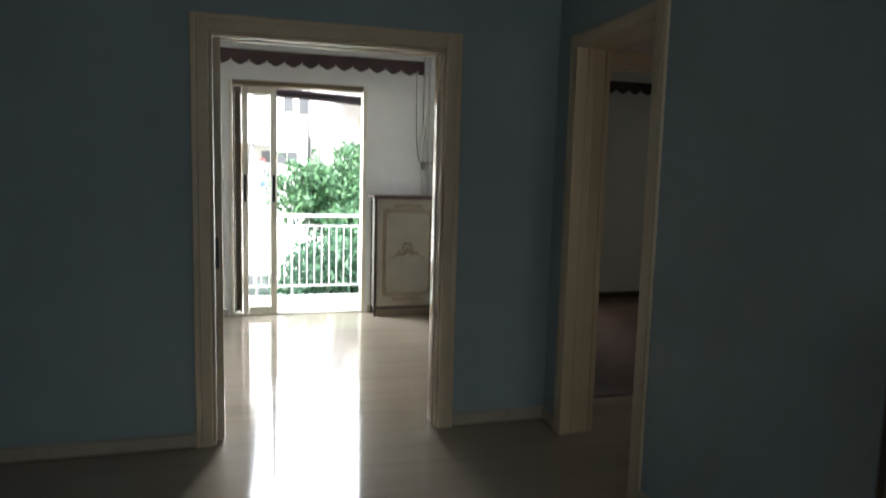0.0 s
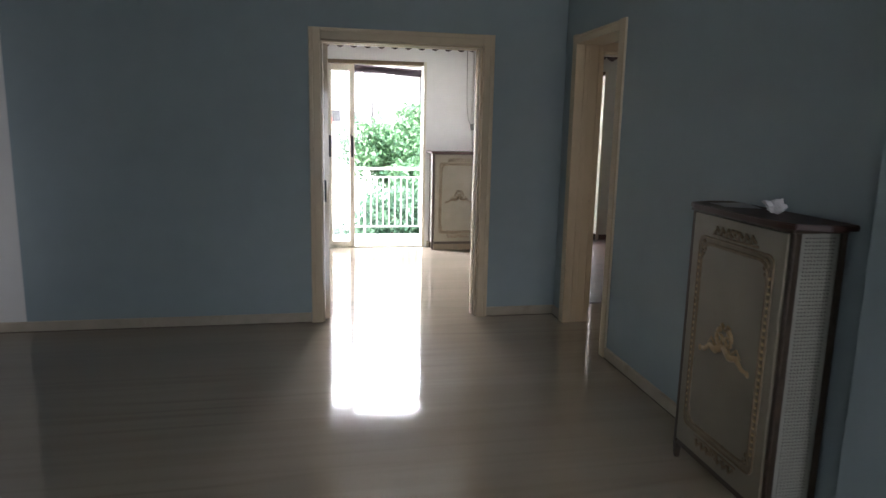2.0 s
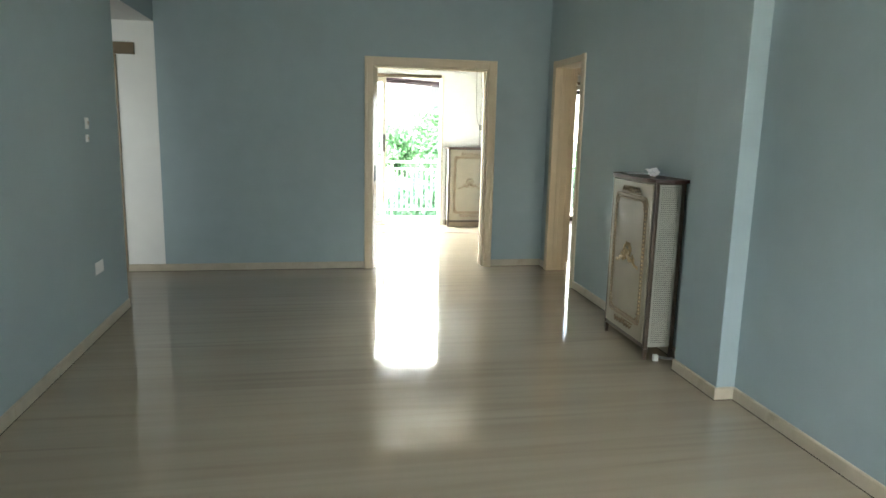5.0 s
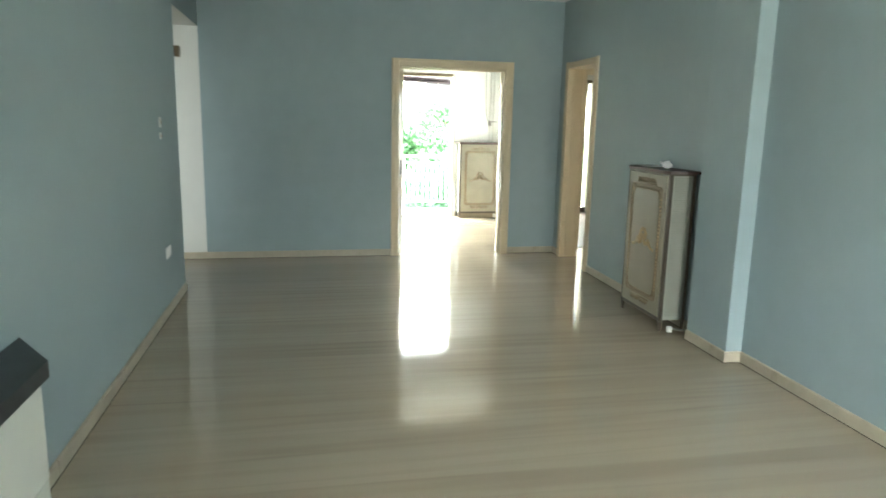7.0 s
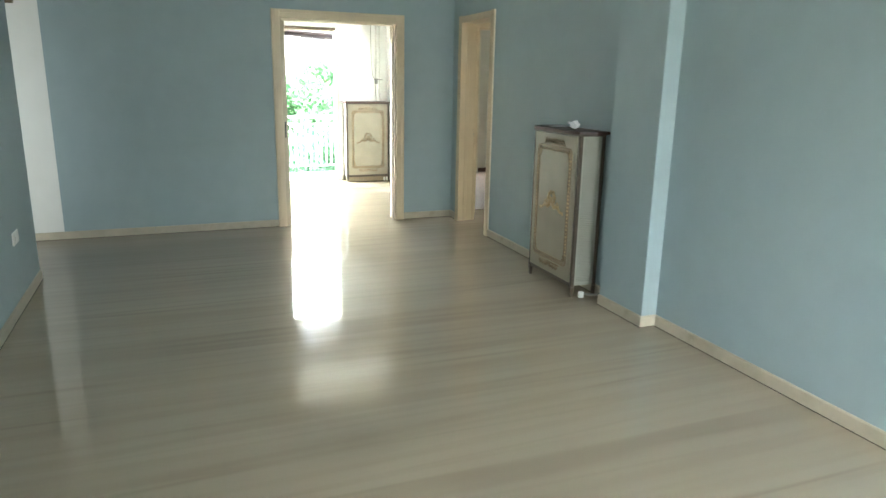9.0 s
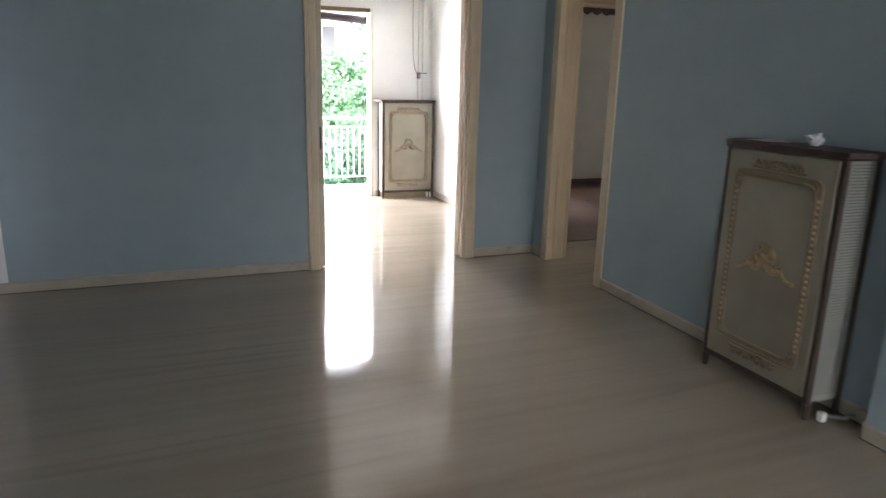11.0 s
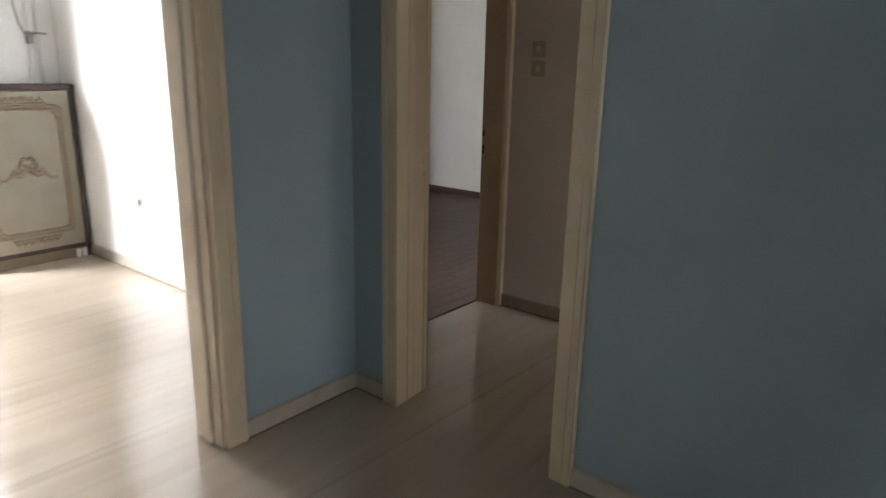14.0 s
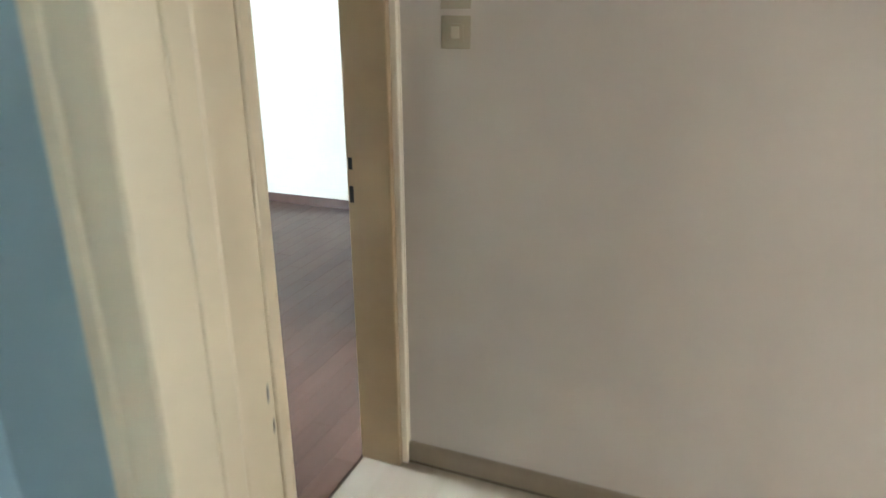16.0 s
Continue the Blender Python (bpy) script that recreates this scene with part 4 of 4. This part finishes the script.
east, west = pose(0, 0, 0, 0, 0, -90), pose(0, 0, 0, 0, 0, 90)
plate("light_switch", "aged beige square switch on the hall wall", "switch", pose(HALL_X, -0.05, 1.38) @ east, 0.085, 0.085, PLATE_BEIGE, "switch")
plate("light_switch", "aged beige square switch on the hall wall", "switch", pose(HALL_X, -0.05, 1.48) @ east, 0.085, 0.085, PLATE_BEIGE, "switch")
plate("light_switch", "small white switch on the blue wall", "switch", pose(ROOM_L, -2.14, 1.48) @ west, 0.06, 0.075, PLATE, "switch")
plate("light_switch", "small white switch on the blue wall", "switch", pose(ROOM_L, -2.15, 1.38) @ west, 0.05, 0.05, PLATE, "switch")
plate("wall_socket", "white double socket low on the blue wall", "socket", pose(ROOM_L, -2.13, 0.48) @ west, 0.075, 0.085, PLATE, "socket")
plate("wall_socket", "white double socket low on the blue wall", "socket", pose(ROOM_L, -2.04, 0.48) @ west, 0.075, 0.085, PLATE, "socket")
plate("wall_socket", "small grey socket low on the white wall", "socket", pose(NORTH_X, 2.2, 0.49) @ east, 0.07, 0.07, PLATE_BEIGE, "socket_dark")
plate("wall_socket", "double socket low on the bedroom wall", "socket", pose(BED_X, 3.13, 0.43) @ east, 0.075, 0.075, PLATE, "socket_dark")
plate("wall_socket", "double socket low on the bedroom wall", "socket", pose(BED_X, 3.04, 0.43) @ east, 0.075, 0.075, PLATE, "socket_dark")

# low cabinet on the left wall
low_cab = thing("low_cabinet", "low white cabinet with a black stone top by the blue wall", "cabinet")
part("body", prism([(ROOM_L + 0.016, -6.6), (-3.815, -6.6), (-3.815, -5.19), (ROOM_L + 0.016, -4.93)], "z", 0.0, 0.64), WHITE_PANEL, low_cab)
part("front_panel", box(-3.8145, -3.802, -6.59, -5.20, 0.285, 0.635, 0.003), WHITE_PANEL, low_cab)
part("front_panel", box(-3.8145, -3.805, -6.59, -5.20, 0.02, 0.278, 0.003), WHITE_PANEL, low_cab)
part("top_slab", prism([(ROOM_L + 0.002, -6.62), (-3.785, -6.62), (-3.785, -5.17), (ROOM_L + 0.002, -4.89)], "z", 0.641, 0.70), STONE_BLACK, low_cab, "thick black stone slab")

# unseen back balcony, added; its slab keeps direct sun out of the room
solid("shading_slab_back", box(-4.6, 0.6, ROOM_BACK - 2.0, ROOM_BACK - 0.21, CEILING, CEILING + 0.2), CEIL, "added unseen slab that shades the window below", "ceiling", None, "structure")
solid("wall_back_balcony", box(-4.6, 0.6, ROOM_BACK - 2.0, ROOM_BACK - 1.85, -0.2, 1.0), FACADE, "plain pale balcony parapet", "wall", None, "structure")
solid("floor_back_balcony", box(-4.6, 0.6, ROOM_BACK - 1.84, ROOM_BACK - 0.21, -0.2, -0.02), TERRACE, "pale tiled balcony floor", "floor", None, "structure")

# unseen slab and window frame, added around the added side light
solid("shading_slab_side", box(-5.9, -4.14, -10.6, -6.4, CEILING, CEILING + 0.2), CEIL, "added unseen slab that keeps the sun off the side window", "ceiling", None, "structure")
side = thing("added_side_window", "added unseen ivory framed side window in the blue wall", "window", kind="structure")
for a, b, c, d in ((-8.6, -8.54, 0.9, 2.2), (-7.46, -7.4, 0.9, 2.2), (-8.539, -7.461, 0.9, 0.96), (-8.539, -7.461, 2.14, 2.2)):
    part("window_frame", box(ROOM_L - 0.12, ROOM_L - 0.06, a, b, c, d, 0.004), WINFRAME, side)

# back opening frame behind the walker
back = thing("window_3", "wide ivory framed balcony window", "window", kind="structure")
for a, b, c, d in ((-1.8, -1.74, 0.08, 2.2), (-0.56, -0.5, 0.08, 2.2)):
    part("window_frame", box(a, b, ROOM_BACK - 0.16, ROOM_BACK - 0.1, c, d, 0.004), WINFRAME, back)
part("window_frame", box(-1.739, -0.561, ROOM_BACK - 0.16, ROOM_BACK - 0.1, 0.08, 0.14, 0.004), WINFRAME, back)
part("window_frame", box(-1.739, -0.561, ROOM_BACK - 0.16, ROOM_BACK - 0.1, 2.14, 2.2, 0.004), WINFRAME, back)

# ---- balcony and outside ----
solid("balcony_floor", box(-6, BED_X + 3, NORTH_Y + 0.2, 4.30, -0.2, -0.012), TERRACE, "pale tiled balcony floor", "balcony", None, "structure")
rail = thing("balcony_railing", "white painted steel balcony railing with upright bars", "railing")
RY = 4.18
part("top_rail", box(-6, 6.2, RY - 0.022, RY + 0.022, 0.903, 0.938, 0.006), RAIL, rail)
part("mid_rail", box(-6, 6.2, RY - 0.012, RY + 0.012, 0.795, 0.813, 0.003), RAIL, rail)
part("bottom_rail", box(-6, 6.2, RY - 0.012, RY + 0.012, 0.108, 0.125, 0.003), RAIL, rail)
bar = mesh_of(box(-0.0065, 0.0065, -0.0065, 0.0065, 0.1255, 0.7945, 0.0015, 1), "bar", RAIL)
post = mesh_of(box(-0.012, 0.012, -0.012, 0.012, -0.012, 0.8995, 0.003, 1), "post", RAIL)
x = -1.228 - 56 * 0.084
k = 0
while x < 6.1:
    if k % 16 == 8:
        o = new("post", post)
    else:
        o = new("bar", bar)
    o.parent = rail
    o.location = (x, RY, 0)
    x += 0.084
    k += 1

ground = bmesh.new()
bmesh.ops.create_grid(ground, x_segments=30, y_segments=30, size=900)
solid("ground", ground, EARTH, "dry earth ground below the building", "ground", pose(0, 0, -7.5), "structure")


def leaf_cloud(bm, centre, radius, count, size, rng, squash=0.8):
    """Leaves in clumps on an uneven ball, facing all ways."""
    clumps = []
    for i in range(max(10, count // 32)):
        d = Vector((rng.gauss(0, 1), rng.gauss(0, 1), rng.gauss(0, 1))).normalized()
        r = radius * (0.45 + 0.6 * rng.random())
        clumps.append(centre + Vector((d.x * r, d.y * r, d.z * r * squash)))
    for i in range(count):
        c = clumps[rng.randrange(len(clumps))]
        p = c + Vector((rng.gauss(0, 1), rng.gauss(0, 1), rng.gauss(0, 0.8))) * radius * 0.17
        m = Euler((rng.uniform(-1.2, 1.2), rng.uniform(-1.2, 1.2), rng.uniform(0, 6.28))).to_matrix()
        s = size * rng.uniform(0.6, 1.4)
        vs = [bm.verts.new(p + m @ Vector(q) * s) for q in ((-1, 0, 0), (-0.2, 0.38, 0.06), (1, 0, 0), (-0.2, -0.38, 0.06))]
        bm.faces.new(vs)


def tree(label, x, y, base, top, spread, seed, leaves, size, material, low=0.42):
    g = random.Random(seed)
    t = thing("tree", label, "tree", pose(x, y, base))
    h = top - base
    trunk = tube([(0, 0, -0.1), (0.1, 0.05, h * 0.25), (0.05, 0.12, h * 0.5), (-0.05, 0.05, h * 0.78)], 0.17, 9, taper=(1, 0.3))
    crown = bmesh.new()
    for i in range(11):
        a = 2 * math.pi * i / 11 + g.uniform(-0.3, 0.3)
        z = h * (low + (0.82 - low) * g.random())
        reach = spread * g.uniform(0.5, 0.95)
        end = Vector((math.cos(a) * reach, math.sin(a) * reach, min(h * 0.95, z + h * 0.16 * g.random())))
        tube([(0.03, 0.06, z * 0.85), (end.x * 0.45, end.y * 0.45, z), end[:]], 0.055, 6, trunk, taper=(1, 0.25))
        leaf_cloud(crown, end, spread * 0.42, leaves // 14, size, g)
    leaf_cloud(crown, Vector((0, 0, h * 0.84)), spread * 0.55, leaves // 5, size, g)
    part("trunk", trunk, BARK, t)
    tagged(part("crown", crown, material, t), kind="stuff")
    return t


tree("leafy green tree beyond the balcony railing", 0.85, 9.5, -7.5, 2.0, 1.65, 3, 34000, 0.07, LEAF, 0.66)
tree("tall airy green tree beyond the balcony railing", 1.9, 10.6, -7.5, 3.0, 1.6, 4, 6500, 0.085, LEAF, 0.7)
tree("low dark green tree below the balcony", -2.3, 8.3, -7.5, -0.5, 1.7, 5, 20000, 0.07, LEAF_DARK)
tree("low dark green tree below the balcony", 1.7, 7.8, -7.5, 0.6, 1.7, 6, 20000, 0.07, LEAF_DARK)
tree("low dark green tree below the balcony", -0.4, 8.0, -7.5, 0.55, 1.7, 8, 26000, 0.06, LEAF_DARK, 0.6)
tree("leafy green tree beyond the balcony railing", 5.0, 9.8, -7.5, 1.6, 2.2, 9, 14000, 0.085, LEAF)


def apartment_building(x0, x1, y, floors, label, seed, clear=None):
    g = random.Random(seed)
    b = thing("apartment_building", label, "building", pose(0, y, -7.5))
    part("wall", box(x0, x1, 0, 9, -0.2, floors * 3.0 + 0.9), FACADE, b)
    part("roof_edge", box(x0 - 0.2, x1 + 0.2, -0.25, 9.2, floors * 3.0 + 0.901, floors * 3.0 + 1.1), FACADE, b)
    for f in range(floors):
        z = f * 3.0
        x = x0 + 0.9
        k = 0
        while x < x1 - 2.2:
            if clear and clear[0] - 2.6 < x < clear[1] and clear[2] - 3 < z - 7.5 < clear[3]:
                x += 2.7
                k += 1
                continue
            if (k + f) % 3 == 1:
                bal = part("balcony", box(x - 0.5, x + 2.4, -1.3, -0.01, z - 0.18, z), FACADE, b)
                part("parapet", box(x - 0.5, x + 2.4, -1.3, -1.24, z + 0.001, z + 0.9), RAIL, bal)
                if g.random() < 0.7:
                    part("awning", prism([(-0.02, z + 2.6), (-1.25, z + 1.9), (-1.25, z + 1.94), (-0.02, z + 2.64)], "x", x - 0.4, x + 2.3), AWNING, bal, "faded cloth awning")
            win = part("window", box(x + 0.2, x + 1.5, -0.06, -0.005, z + 0.7 if k % 2 else z + 0.05, z + 2.3), WINFRAME, b)
            part("pane", box(x + 0.27, x + 0.83, -0.075, -0.0605, z + 0.78 if k % 2 else z + 0.15, z + 2.22), FACADE_DARK, win)
            part("pane", box(x + 0.87, x + 1.43, -0.075, -0.0605, z + 0.78 if k % 2 else z + 0.15, z + 2.22), FACADE_DARK, win)
            x += 2.7
            k += 1
    return b


near_block = apartment_building(-14, 1.2, 20.5, 6, "pale rendered apartment building with balconies across the street", 2, (-1.9, 1.2, 0.3, 4.6))
H0 = 7.5
for x0, x1, z0, z1 in ((-0.73, -0.42, 1.57, 1.98), (-0.38, -0.06, 1.57, 1.98), (-1.25, -0.82, 1.6, 2.0), (0.0, 0.32, 3.29, 3.81), (-0.5, -0.2, 3.35, 3.8)):
    win = part("window", box(x0 - 0.03, x1 + 0.03, -0.05, -0.005, z0 + H0 - 0.03, z1 + H0 + 0.03), WINFRAME, near_block)
    part("pane", box(x0, x1, -0.065, -0.0505, z0 + H0, z1 + H0), FACADE_DARK, win)
part("drain_pipe", tube([(0.33, -0.06, 0.9 + H0), (0.33, -0.06, 4.2 + H0)], 0.035, 8), FACADE_DARK, near_block, "dark drain pipe")
part("shaft", box(0.38, 0.70, -0.45, -0.005, 1.15 + H0, 2.5 + H0), GREY_BOX, near_block, "grey brown boxed-in shaft")
near_balcony = part("balcony", box(-3.4, -0.95, -1.2, -0.005, 2.2 + H0, 2.34 + H0), FACADE, near_block)
part("railing", box(-3.4, -0.95, -1.2, -1.16, 2.341 + H0, 3.0 + H0), RAIL, near_balcony)
part("pillar", box(-1.66, -1.5, -1.15, -0.9, 0.6 + H0, 2.199 + H0), GREY_BOX, near_balcony)
part("sign", box(-1.34, -1.14, -0.9, -0.86, 1.5 + H0, 1.72 + H0, 0.01), RED, near_balcony, "small red and white sign")
part("sign_panel", box(-1.31, -1.17, -0.915, -0.9005, 1.53 + H0, 1.61 + H0), PLATE, near_balcony)
part("laundry", prism([(-1.34, 0.76 + H0), (-1.14, 0.78 + H0), (-1.16, 0.98 + H0), (-1.32, 0.97 + H0)], "y", -0.9, -0.86), BLUE_CLOTH, near_balcony, "blue cloth hung out to dry")
apartment_building(2.0, 16, 27, 5, "pale rendered apartment building behind the trees", 5)

# the bedroom's floor planks, in staggered rows
PLANK_L, PLANK_W = 0.9, 0.0903
plank_meshes = {}
row, y = 0, 0.2695
while y + PLANK_W < BED_Y + 0.02:
    x = 0.321 - (row * 0.37 % PLANK_L)
    while x < BED_X - 0.002:
        a, b = max(x, 0.321), min(x + PLANK_L, BED_X - 0.001)
        run = round(b - a, 3)
        if run > 0.02:
            if run not in plank_meshes:
                plank_meshes[run] = mesh_of(box(0, run - 0.0012, 0, PLANK_W - 0.0007, 0.0016, 0.006, 0.0008, 1), "plank", BOARDS)
            plank = new("plank", plank_meshes[run])
            plank.parent = floor_bedroom
            plank.location = (a, y, 0)
        x += PLANK_L
    y += PLANK_W
    row += 1
